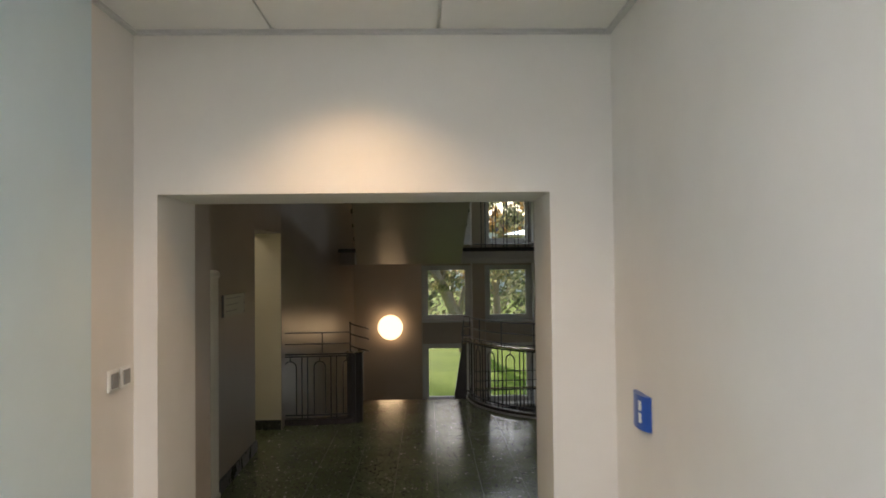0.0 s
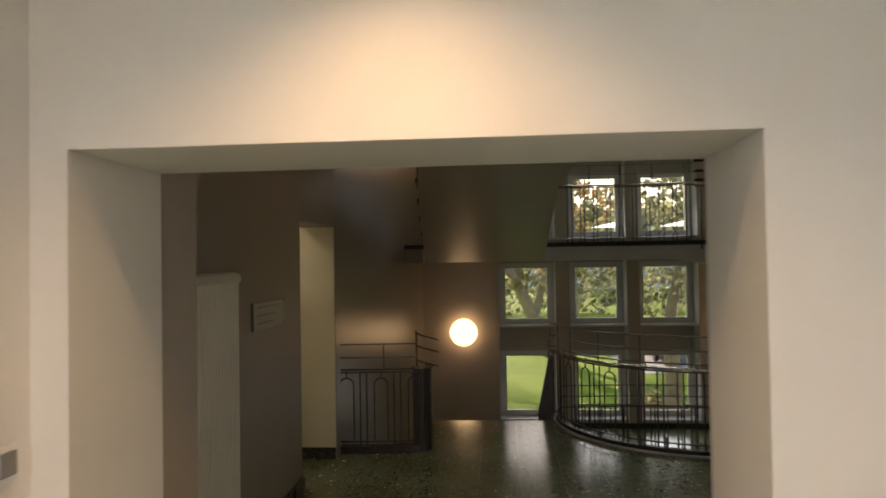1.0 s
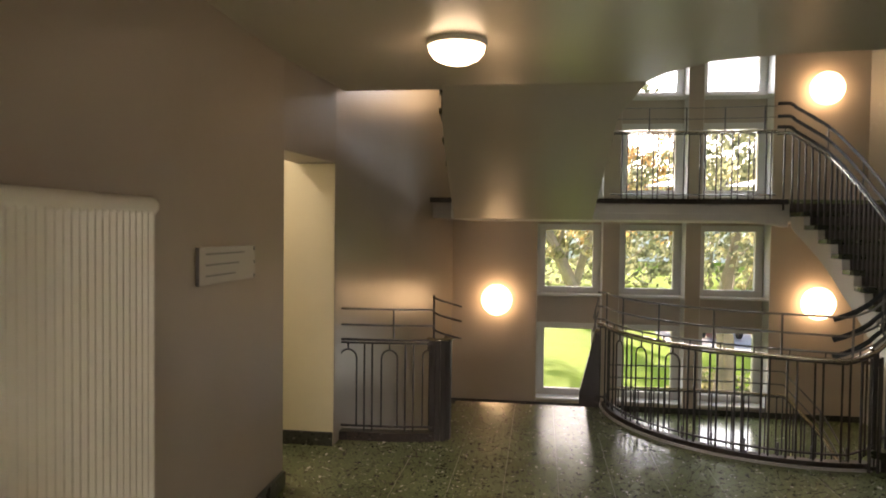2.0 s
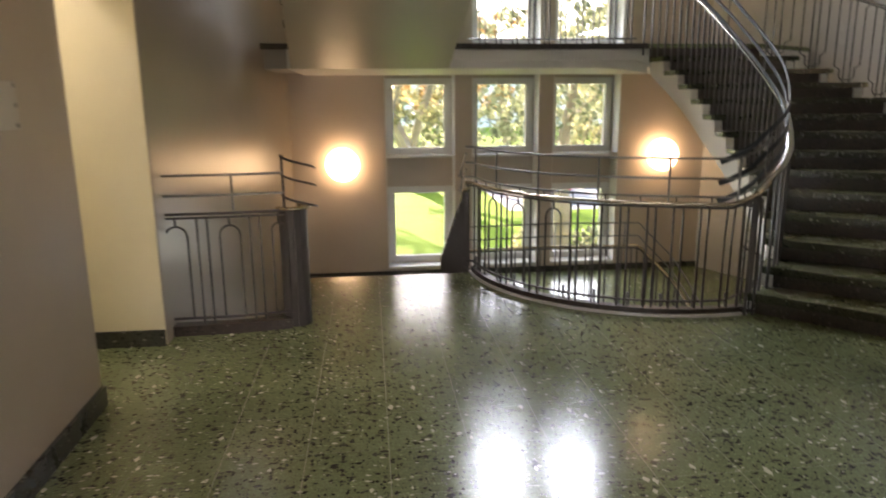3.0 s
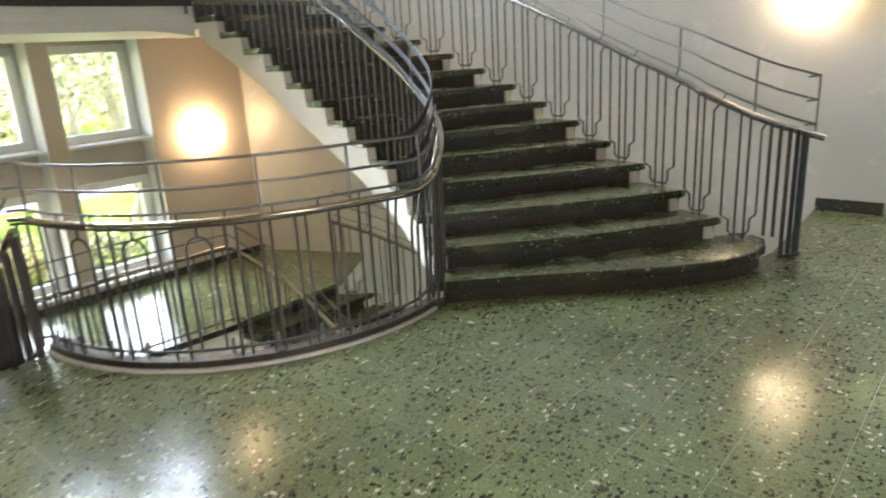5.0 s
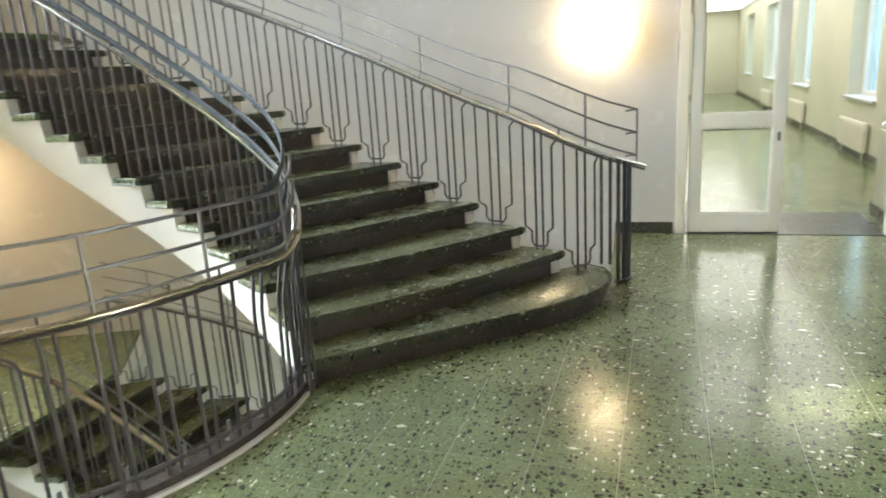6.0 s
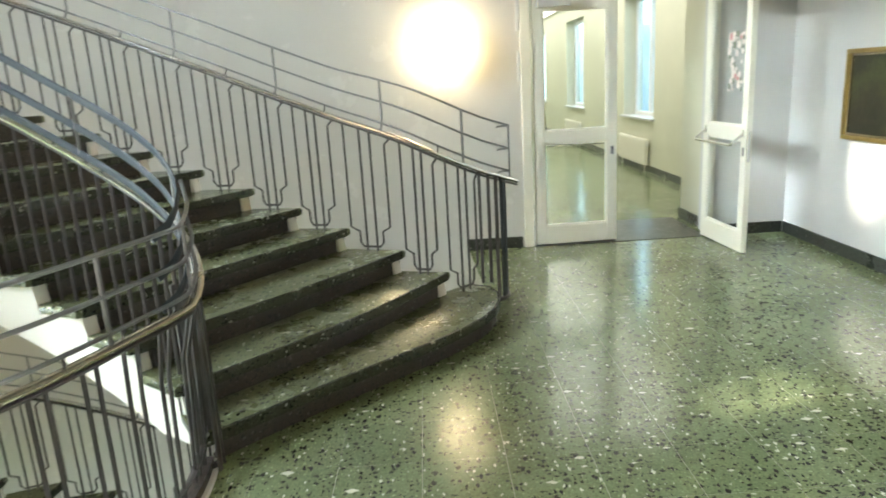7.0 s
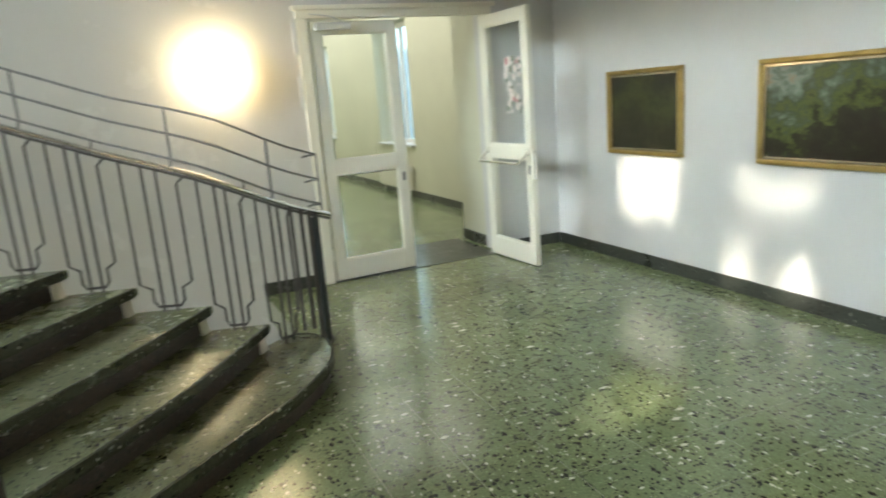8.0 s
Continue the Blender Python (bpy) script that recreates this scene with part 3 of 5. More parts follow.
def short_flight(label, top_y, left, right, drop):
    """Straight flight from the hall at z 0 down to a landing. left, right: its sides along y; drop: depth of its underside at the landing."""
    flight = thing("short_staircase", label, "staircase", "stair flights")
    rise, go = -LAND_LOW / 6, (LAND_Y - top_y) / 5

    def across(y):
        return [left(y) + (right(y) - left(y)) * i / 4 for i in range(5)]
    for j in range(0, 6):
        z = -rise * j
        y0 = top_y + go * (j - 1)
        if j:
            bm = bmesh.new()
            add_tread(bm, [Vector((x, y0 + go + 0.03)) for x in across(y0 + go)], [Vector((x, y0)) for x in across(y0)], z)
            part("tread", bm, M_STEP, flight, "", True)
        y1 = y0 + go
        # same terrazzo with the risers' shade in its colour
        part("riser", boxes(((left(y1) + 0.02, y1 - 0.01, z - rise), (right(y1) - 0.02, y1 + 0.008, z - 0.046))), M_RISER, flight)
    bm = bmesh.new()
    line = [(top_y, -0.046)]
    for j in range(1, 6):
        line += [(top_y + go * (j - 1) + 0.001, -rise * j - 0.046), (top_y + go * j - 0.012, -rise * j - 0.046)]
    line += [(LAND_Y - 0.005, LAND_LOW - 0.05), (LAND_Y - 0.005, LAND_LOW - drop)]
    line += [(LAND_Y + (top_y - LAND_Y) * i / 6, LAND_LOW - drop + (LAND_LOW - drop + 0.25) * -i / 6) for i in range(1, 7)]
    a = [bm.verts.new((left(y) + 0.03, y, z)) for y, z in line]
    b = [bm.verts.new((right(y) - 0.03, y, z)) for y, z in line]
    for i in range(len(line)):
        j = (i + 1) % len(line)
        bm.faces.new((a[i], a[j], b[j], b[i]))
    f = [bm.faces.new(a), bm.faces.new(b[::-1])]
    for face in f:
        face.normal_update()
    bmesh.ops.triangulate(bm, faces=f)
    part("string", bm, M_SOFFIT, flight, "painted string with a smooth sloping underside")
    return flight


UP_Y = 9.22                              # top edge of the upper short flight


def up_left(y):
    return -0.65 - 0.27 * max(0.0, (y - UP_Y) / (LAND_Y - UP_Y)) ** 0.75


def up_right(y):
    return 0.685 + 0.12 * max(0.0, (9.75 - y) / 0.5) ** 2


short_flight("short straight stair flight with dark terrazzo steps", TOP_Y, lambda y: FL_X0, lambda y: FL_X1, 0.235)
short_up = short_flight("short straight upper stair flight with dark terrazzo steps", UP_Y, up_left, up_right, 0.235)
short_up.location.z = STOREY

# ---- railings ----
R_THIN = 0.0078


def offset_line(pts, side, up):
    out = []
    for i, p in enumerate(pts):
        t = pts[min(i + 1, len(pts) - 1)] - pts[max(i - 1, 0)]
        s = Vector((t.y, -t.x, 0))
        s = s.normalized() if s.length > 1e-6 else Vector((1, 0, 0))
        out.append(p + s * side + Vector((0, 0, up)))
    return out


def arch_bar(a, b, z_low, z_top):
    """An upturned U of thin bar between two feet."""
    pts = [Vector((a.x, a.y, z_low))]
    mid = (a + b) / 2
    half = (b - a) / 2
    r = Vector((half.x, half.y, 0)).length
    for i in range(9):
        t = math.pi * (1 - i / 8)
        c = mid + half * math.cos(t)
        pts.append(Vector((c.x, c.y, z_top - r + r * math.sin(t))))
    pts.append(Vector((b.x, b.y, z_low)))
    return pts


def railing(name, label, line, hand=0.74, extra=(0.86, 1.0), hand_mat=None, extra_half=R_THIN, side=0.0, lift=0.05, first=0.05, post_gap=0.75, extra_mat=None, flat=False, arches=(0.0, 99.0), hand_half=(0.023, 0.013), pins=0.0, clamps=0.0, swing=None, on_steps=False, extra_run=99.0, tips=()):
    """Iron railing along a line of feet: handrail, safety rails on posts above, thin balusters and arches below."""
    ob = thing(name, label, "railing", "stair railings")
    feet = resample(line, 0.06)
    stand = feet
    if swing:                                            # the rails swing out over their feet near one place
        feet = [p + swing(p) for p in feet]
    part("handrail", sweep(offset_line(feet, 0, hand), hand_half, 10), hand_mat or M_BRASS, ob, "worn metal handrail", True)
    part("under_rail", sweep(offset_line(feet, 0, hand - 0.024), (0.010, 0.008), 6), M_IRON, ob, "", True)
    if not on_steps:
        part("foot_rail", sweep(offset_line(stand, 0, lift), (0.013, 0.009), 6), M_IRON, ob, "", True)
    for h in extra:                                      # extra_run: how far they reach from the upper end; tips: how they run on past the foot
        rail = offset_line(feet[-max(3, int(extra_run / 0.06)):] if extra_run < 99 else feet, side, h)
        rail = [rail[0] + Vector(tip) for tip in tips] + rail
        part("safety_rail", sweep(rail, extra_half, 6, not isinstance(extra_half, tuple)), extra_mat or M_STEEL, ob, "", True)
    fine = resample(line, 0.01)
    total = (len(fine) - 1) * 0.01

    def at(s):
        return fine[max(0, min(len(fine) - 1, int(round(s / 0.01))))]
    s = first
    if flat:
        s = 0.05
        while s < total:
            p = at(s)
            part("flat_baluster", boxes(((p.x - 0.024, p.y - 0.006, p.z - 0.09), (p.x + 0.024, p.y + 0.005, p.z + hand - 0.02)), bevel=0.003), M_IRON, ob)
            s += 0.15 if s < total - 0.5 else 0.2
        s = total
    kinds = ("bar", "bar", "arch")
    i = 0
    while s < total - 0.03:
        kind = kinds[i % 3] if arches[0] <= s <= arches[1] else "bar"
        p = at(s)
        if kind == "bar":
            top = p + swing(p) if swing else p
            part("baluster", sweep([p + Vector((0, 0, -0.115 if on_steps else lift - 0.05)), p.lerp(top, 0.3) + Vector((0, 0, hand * 0.7)), top + Vector((0, 0, hand - 0.02))], 0.0105 if on_steps else R_THIN, 6), M_IRON, ob, "", True)
            s += 0.098 if on_steps else 0.062 if arches[0] <= s <= arches[1] else (0.052, 0.115)[i % 2]
        else:
            q = at(min(total - 0.01, s + 0.125))
            low, top = min(p.z, q.z), (p.z + q.z) / 2 + hand - 0.075
            bm = sweep(arch_bar(Vector((p.x, p.y, 0)), Vector((q.x, q.y, 0)), (p.z + q.z) / 2 + lift, top), R_THIN * 0.9, 6)
            c = (p + q) / 2
            add_sweep(bm, [(c.x, c.y, top - 0.004), (c.x, c.y, c.z + hand - 0.02)], R_THIN * 0.9, 6)
            part("arch", bm, M_IRON, ob, "", True)
            s += 0.125 + 0.062
        i += 1
    s = first + 0.07
    while s < total:
        p = at(s)
        v = offset_line([at(s - 0.02), p, at(s + 0.02)], side, 0)[1]
        if swing:
            p, v = p + swing(p), v + swing(v)
        part("post", sweep([p + Vector((0, 0, hand)), v + Vector((0, 0, hand + 0.05)), v + Vector((0, 0, extra[-1]))], R_THIN, 6), M_STEEL, ob, "", True)
        s += post_gap
    s = first + 0.12
    while pins and s < total:                            # short pins that carry the lowest safety rail
        p = at(s)
        v = offset_line([at(s - 0.02), p, at(s + 0.02)], side, 0)[1]
        if swing:
            p, v = p + swing(p), v + swing(v)
        part("pin", sweep([p + Vector((0, 0, hand)), v + Vector((0, 0, extra[0]))], 0.005, 6), M_IRON, ob, "", True)
        s += pins
    s = first + 0.10
    while clamps and s < total - 0.1:                    # bent feet that grip the curb
        a, p, b = at(s - 0.02), at(s), at(s + 0.02)
        foot = [offset_line([a, p, b], d, h)[1] for d, h in ((0.0, 0.10), (0.0, 0.012), (-0.022, 0.006), (-0.045, -0.01), (-0.052, -0.048))]
        part("clamp", sweep(foot, (0.010, 0.006), 6), M_STEEL, ob, "bent metal foot over the curb", True)
        s += clamps
    return ob


def corner_swing(p):
    """How far the rails swing out where the round of the stair eye turns up the flight."""
    near = math.exp(-(((p.x - 2.2) ** 2 + (p.y - 9.27) ** 2) / 0.30 ** 2))
    return Vector((-0.035, -0.085, 0.0)) * near


def nose_line(z0):
    """Feet along the eye side of the curved flight, from the first step to the landing."""
    out = []
    for i in range(0, 53):
        f = i / 52
        p = inner_at(f, 0.03 + 0.09 * min(1.0, f * 8) * min(1.0, (1 - f) * 6))
        out.append(Vector((p.x, p.y, z0 + RISE * (0.75 + 13.25 * f))))
    return out


def landing_line(z):
    pts = [(inner_at(1).x - 0.12, LAND_Y + 0.03, z), (1.75, LAND_Y + 0.1, z), (FL_X1 + 0.15, LAND_Y + 0.04, z), (FL_X1 - 0.02, LAND_Y - 0.05, z + 0.03)]
    return [Vector(p) for p in pts]


def short_side(x, z):
    return [Vector((x - 0.05 * (1 - f), LAND_Y - 0.1 - (LAND_Y - TOP_Y - 0.1) * f, z - LAND_LOW * f)) for f in (0.0, 0.25, 0.5, 0.75, 1.0)]


well_feet = [Vector((eye_point(d, 0.0).x, eye_point(d, 0.0).y, 0.05)) for d in range(-178, -85, 4)]
railing("well_railing", "curved iron railing with brass handrail round the stair eye", [Vector((0.61, 10.63, 0.05))] + well_feet + [nose_line(0.0)[0], nose_line(0.0)[2]], first=0.03, hand=0.70, extra=(0.745, 0.86, 0.985), post_gap=0.44, arches=(0.3, 1.15), pins=0.22, clamps=0.215, swing=corner_swing)
railing("flight_railing", "curved blue grey iron railing with brass handrail up the staircase",
        nose_line(0.0) + landing_line(LAND_UP)[0:1], hand=0.72, extra=(0.77, 0.885, 1.02), extra_half=(0.006, 0.018), side=-0.03, extra_mat=M_FLAT, hand_mat=M_CHROME, arches=(99.0, 99.0), pins=0.3, swing=corner_swing, on_steps=True, tips=((-0.21, 0.03, -0.115), (-0.15, -0.005, -0.085), (-0.075, -0.012, -0.045)))
railing("landing_railing", "straight iron railing with thin rails along the upper landing", landing_line(LAND_UP)[0:3], extra=(0.88, 1.0), extra_half=0.004, arches=(99.0, 99.0), post_gap=0.4)
railing("flight_railing", "curved iron railing down the lower staircase", nose_line(-STOREY) + landing_line(LAND_LOW)[0:3], extra=(0.86, 1.0), side=-0.03, arches=(9.0, 99.0))
railing("short_flight_railing", "sloping iron railing beside the short stair flight", short_side(FL_X1 - 0.09, LAND_LOW), hand=0.70, extra=(0.86, 0.985), post_gap=0.6, first=1.36, flat=True, extra_run=0.5)
for edge, inset in ((up_left, 0.05), (up_right, -0.05)):
    run = [LAND_Y - 0.1 - (LAND_Y - UP_Y - 0.15) * f for f in (0.0, 0.2, 0.4, 0.6, 0.8, 1.0)]
    railing("short_flight_railing", "sloping iron railing beside the upper short stair flight",
            [Vector((edge(y) + inset, y, LAND_UP - LAND_LOW * (LAND_Y - y) / (LAND_Y - UP_Y))) for y in run], post_gap=0.6, flat=True)
GUARD_L = [Vector(p) for p in ((-1.53, 9.335, 0.05), (-1.36, 9.33, 0.05), (-1.0, 9.345, 0.05), (-0.68, 9.40, 0.05))]
railing("guard_railing", "low iron railing with arched bars guarding the stairwell gap", GUARD_L, hand=0.70, extra=(0.81, 0.93), hand_mat=M_IRON, first=0.02, post_gap=0.46, hand_half=(0.009, 0.009))


def outer_rail():
    ob = thing("outer_stair_railing", "iron railing with looped balusters and bright handrail beside the stairs", "railing", "stair railings")

    def foot(s, inset=0.05):
        p = outer_at(s)
        q = inner_at(INNER_F[min(13, int(s) - 1)])
        return p + (q - p).normalized() * inset

    def nose(s):
        """Line under the handrail: it lies lower over the steps higher up."""
        return RISE * s - 0.05 * max(0.0, min(1.0, (s - 1.5) / 4))
    line = []
    for i in range(0, 66):
        s = 1.0 + 13.0 * i / 65
        p = foot(max(s, 1.35)) if s > 1.35 else foot(1.35).lerp(Vector((4.17, 7.98)), (1.35 - s) / 0.35)
        line.append(Vector((p.x, p.y, nose(s))))
    start = line[6:]
    tail = [Vector((4.345, 7.715, 0.02)), Vector((4.27, 7.775, 0.05)), Vector((4.20, 7.865, 0.085)), Vector((4.145, 7.97, 0.125)), Vector((4.10, 8.06, 0.165))]
    full = tail + start
    full = [(full[max(0, i - 1)] + 2 * full[i] + full[min(len(full) - 1, i + 1)]) / 4 for i in range(len(full))]
    part("handrail", sweep(offset_line(full, 0, 0.76), (0.023, 0.013), 10), M_CHROME, ob, "bright worn handrail", True)
    part("under_rail", sweep(offset_line(full, 0, 0.735), (0.010, 0.008), 6), M_IRON, ob, "", True)
    rails = full[1:]
    ends = {}
    for h, curl in ((0.81, 0.0), (0.935, 0.025), (1.06, 0.05)):
        rail = [p + Vector((0.031, -0.005, h + curl * max(0.0, 1 - i / 12))) for i, p in enumerate(rails)]
        tip = rail[0]
        rail = [tip + Vector((0.035, 0.075, -0.012)), tip + Vector((0.045, 0.035, -0.006))] + rail
        part("safety_rail", sweep(rail, (0.005, 0.0065), 6), M_STEEL, ob, "thin grey safety rail with a curled end", True)
        ends[h] = rail
    for n_at, size in ((2, 0.006), (5, 0.008)):
        lo, hi = ends[0.81][n_at], ends[1.06][n_at]
        part("flat_post", sweep([(lo.x, lo.y, lo.z - 0.06), (hi.x, hi.y, hi.z + 0.006)], (size, size), 6), M_STEEL, ob)
    for p in full[5::5]:
        part("pin", sweep([p + Vector((0, 0, 0.76)), p + Vector((0.031, -0.005, 0.81))], 0.005, 6), M_IRON, ob, "", True)
    k = 3.4
    while k < 14:
        i = min(65, int((k - 1) / 13 * 65))
        p = line[i]
        part("post", sweep([p + Vector((0, 0, 0.76)), p + Vector((0.035, -0.01, 0.82)), p + Vector((0.035, -0.01, 1.065))], R_THIN, 6), M_STEEL, ob, "", True)
        k += 1.95
    for k in range(1, 14):
        z = k * RISE
        f = [foot(k + w) for w in (0.16, 0.30, 0.42, 0.60, 0.72, 0.88)]
        zs = [nose(k + w) + 0.735 for w in (0.16, 0.30, 0.42, 0.60, 0.72, 0.88)]
        for i in (2, 3):
            part("baluster", sweep([(f[i].x, f[i].y, z), (f[i].x, f[i].y, zs[i])], R_THIN, 6), M_IRON, ob, "", True)
        lo, hi = f[0], f[5]
        hook = foot(max(1.0, k + 0.05))
        loop = [(hook.x, hook.y, nose(k + 0.05) + 0.735), (lo.x, lo.y, zs[0] - 0.05), (lo.x, lo.y, z + 0.16), (f[1].x, f[1].y, z + 0.13), (f[1].x, f[1].y, z + 0.06),
                (f[1].lerp(f[2], 0.5).x, f[1].lerp(f[2], 0.5).y, z + 0.03), (f[3].lerp(f[4], 0.5).x, f[3].lerp(f[4], 0.5).y, z + 0.03),
                (f[4].x, f[4].y, z + 0.06), (f[4].x, f[4].y, z + 0.13), (hi.x, hi.y, z + 0.16), (hi.x, hi.y, zs[5])]
        part("loop_baluster", sweep(loop, R_THIN, 6), M_IRON, ob, "", True)
    return ob


rail_up = outer_rail()
copy_thing(rail_up, pose(0, 0, -STOREY))


def newel(x, y, turn, h=0.76, r=0.10, arc=210, count=8, width=0.040, curl=(-110, 110), z=0.0, capped=True):
    """Newel made of flat iron uprights set on an arc, with a turned handrail end."""
    ob = thing("newel_post", "dark iron newel of flat uprights set in a curve", "newel", "newel posts", (x, y, z))
    ob.rotation_euler = (0, 0, radians(turn))
    for i in range(count):
        a = radians(-arc / 2 + arc * i / max(1, count - 1))
        bm = boxes(((-0.006, -width / 2, 0.0), (0.006, width / 2, h - 0.012)), bevel=0.003)
        bmesh.ops.transform(bm, matrix=Matrix.Rotation(a, 4, "Z") @ Matrix.Translation((r, 0, 0)), verts=bm.verts)
        part("upright", bm, M_IRON, ob)
    for zz in (0.03, h - 0.05):
        ring = [((r - 0.012) * math.cos(radians(-arc / 2 + arc * i / 12)), (r - 0.012) * math.sin(radians(-arc / 2 + arc * i / 12)), zz) for i in range(13)]
        part("band", sweep(ring, (0.006, 0.012), 4, False), M_IRON, ob)
    if not capped:
        return ob
    end = [((r + 0.008) * math.cos(radians(a)), (r + 0.008) * math.sin(radians(a)), h) for a in range(curl[0], curl[1] + 1, 10)]
    part("handrail_end", sweep(end, (0.021, 0.013), 8), M_BRASS, ob, "worn metal handrail end", True)
    return ob


newel(-0.65, 9.47, -40, r=0.082, count=9, width=0.036)
newel(2.29, 9.28, -60, h=0.78, r=0.062, arc=220, count=5, width=0.020, capped=False)
end_newel = thing("newel_post", "blue grey iron newel of flat uprights under the handrail end", "newel", "newel posts", (4.30, 7.965, 0.0))
for a, width, low, mat in ((168, 0.020, 0.14, M_IRON), (190, 0.022, 0.14, M_IRON), (211, 0.026, 0.0, M_IRON), (230, 0.030, 0.0, M_FLAT), (249, 0.042, 0.0, M_FLAT),
                           (269, 0.046, 0.0, M_FLAT), (290, 0.046, 0.0, M_FLAT)):
    bm = boxes(((-0.005, -width / 2, low), (0.005, width / 2, 0.775 + 0.12 * (290 - a) / 122)), bevel=0.002)
    bmesh.ops.transform(bm, matrix=Matrix.Rotation(radians(a), 4, "Z") @ Matrix.Translation((0.15, 0, 0)), verts=bm.verts)
    part("upright", bm, mat, end_newel)
ring = [(0.15 * math.cos(radians(a)), 0.15 * math.sin(radians(a)), 0.012) for a in range(205, 301, 8)]
part("foot_ring", sweep(ring, (0.016, 0.012), 4, False), M_IRON, end_newel)
# curled ends of the safety rails over the newel beside the guard railing
curls = thing("rail_end_curls", "thin grey safety rails curling down to their ends over a newel", "railing")
part("post", sweep([(-0.69, 9.41, 0.72), (-0.69, 9.41, 1.09)], 0.009, 6), M_IRON, curls, "", True)
for h in (0.84, 0.97, 1.08):
    pts = []
    for i in range(9):
        a = radians(200 + 130 * i / 8)
        pts.append((-0.60 + 0.105 * math.cos(a), 9.45 + 0.09 * math.sin(a), h - 0.008 * i))
    part("curl", sweep([(-0.69, 9.41, h)] + pts + [(-0.50, 9.52, h - 0.085)], R_THIN, 6), M_IRON, curls, "", True)
# curb round the eye and along the guarded edges
curb = [Vector((eye_point(d, -0.01).x, eye_point(d, -0.01).y, 0.024)) for d in range(-180, -79, 4)]
setting("trim_well_curb", sweep(curb, (0.035, 0.028), 4, False), M_RISER, "dark terrazzo curb round the stair eye")
pale = [Vector((eye_point(d, 0.035).x, eye_point(d, 0.035).y, 0.009)) for d in range(-180, -79, 4)]
setting("trim_well_strip", sweep(pale, (0.009, 0.010), 4, False), M_TRIM, "pale strip along the curb round the stair eye")
setting("trim_guard_curb", sweep([v - Vector((0, 0, 0.02)) for v in GUARD_L], (0.045, 0.034), 4, False), M_RISER, "dark terrazzo curb under the guard railing")

# ---- windows ----
def window(x0, x1, z0, z1, group):
    ob = thing("window", "white framed fixed window in a deep bay, sunlit garden behind", "window", group)
    ob["kind"] = "structure"
    y0, y1 = 14.275, 14.355
    fx0, fx1 = x0 + 0.03, x1 - 0.03
    t = 0.085
    part("frame_rail", boxes(((fx0, y0, z1 - t), (fx1, y1, z1)), bevel=0.006), M_FRAME, ob)
    part("frame_rail", boxes(((fx0, y0, z0), (fx1, y1, z0 + t)), bevel=0.006), M_FRAME, ob)
    part("frame_stile", boxes(((fx0, y0, z0 + t), (fx0 + t, y1, z1 - t)), bevel=0.006), M_FRAME, ob)
    part("frame_stile", boxes(((fx1 - t, y0, z0 + t), (fx1, y1, z1 - t)), bevel=0.006), M_FRAME, ob)
    part("frame_filler", boxes(((x0, y0 + 0.02, z0), (fx0, y1, z1)), ((fx1, y0 + 0.02, z0), (x1, y1, z1))), M_FRAME, ob)
    pane = part("pane", boxes(((fx0 + t - 0.01, 14.315, z0 + t - 0.01), (fx1 - t + 0.01, 14.323, z1 - t + 0.01))), M_GLASS, ob, "clear window glass")
    pane.visible_shadow = False
    part("sill", boxes(((x0 + 0.008, 14.02, z0 - 0.03), (x1 - 0.008, 14.275, z0 - 0.002)), bevel=0.004), M_FRAME, ob, "pale window sill")
    return ob


for z0, z1 in WIN_ROWS:
    for x0, x1 in WINDOW_X:
        window(x0, x1, z0, z1, "stairwell windows")

# ---- globe lamps ----
def globe(x, y, z, turn, r=0.215, mat=M_LAMP, deep=0.55, off=0.11):
    ob = thing("wall_lamp", "round opal glass wall lamp, lit warm", "lamp", "wall lamps", (x, y, z))
    ob.rotation_euler = (0, 0, radians(turn))
    bm = lathe([(0.13, -0.02), (0.13, 0.0), (0.11, 0.025), (0.09, 0.04), (0.08, off - 0.03)], 24)
    bmesh.ops.rotate(bm, verts=bm.verts, matrix=Matrix.Rotation(radians(90), 3, "X"))
    part("mount", bm, M_FRAME, ob, "white round mount", True)
    bm = bmesh.new()
    bmesh.ops.create_uvsphere(bm, u_segments=32, v_segments=20, radius=r)
    bmesh.ops.scale(bm, vec=(1, deep, 1), verts=bm.verts)
    bmesh.ops.translate(bm, vec=(0, -off, 0), verts=bm.verts)
    part("globe", bm, mat, ob, "glowing opal glass", True)
    return ob


globe(-0.50, 13.975, 0.61, 0)
globe(3.70, 13.975, 0.67, 0)
globe(3.74, 13.975, 3.47, 0)
globe(-0.50, 13.975, 3.46, 0)
globe(5.605, 8.13, 1.745, -90, mat=M_LAMP_DIM, deep=0.5, off=0.13)

ceil_lamp = thing("ceiling_lamp", "round opal glass ceiling lamp, lit warm", "lamp", "", (-0.38, 8.10, 2.60))
part("base", lathe([(0.16, -0.03), (0.165, -0.02), (0.165, -0.001), (0.10, -0.001)], 28), M_FRAME, ceil_lamp, "white metal base", True)
part("shade", lathe([(0.02, -0.12), (0.08, -0.112), (0.125, -0.09), (0.15, -0.055), (0.155, -0.028), (0.12, -0.026)], 28), M_LAMP_CEIL, ceil_lamp, "glowing opal glass", True)

# ---- skirtings ----
def skirting(name, *items):
    setting(name, boxes(*items, bevel=0.004), M_BASE, "dark terrazzo skirting")


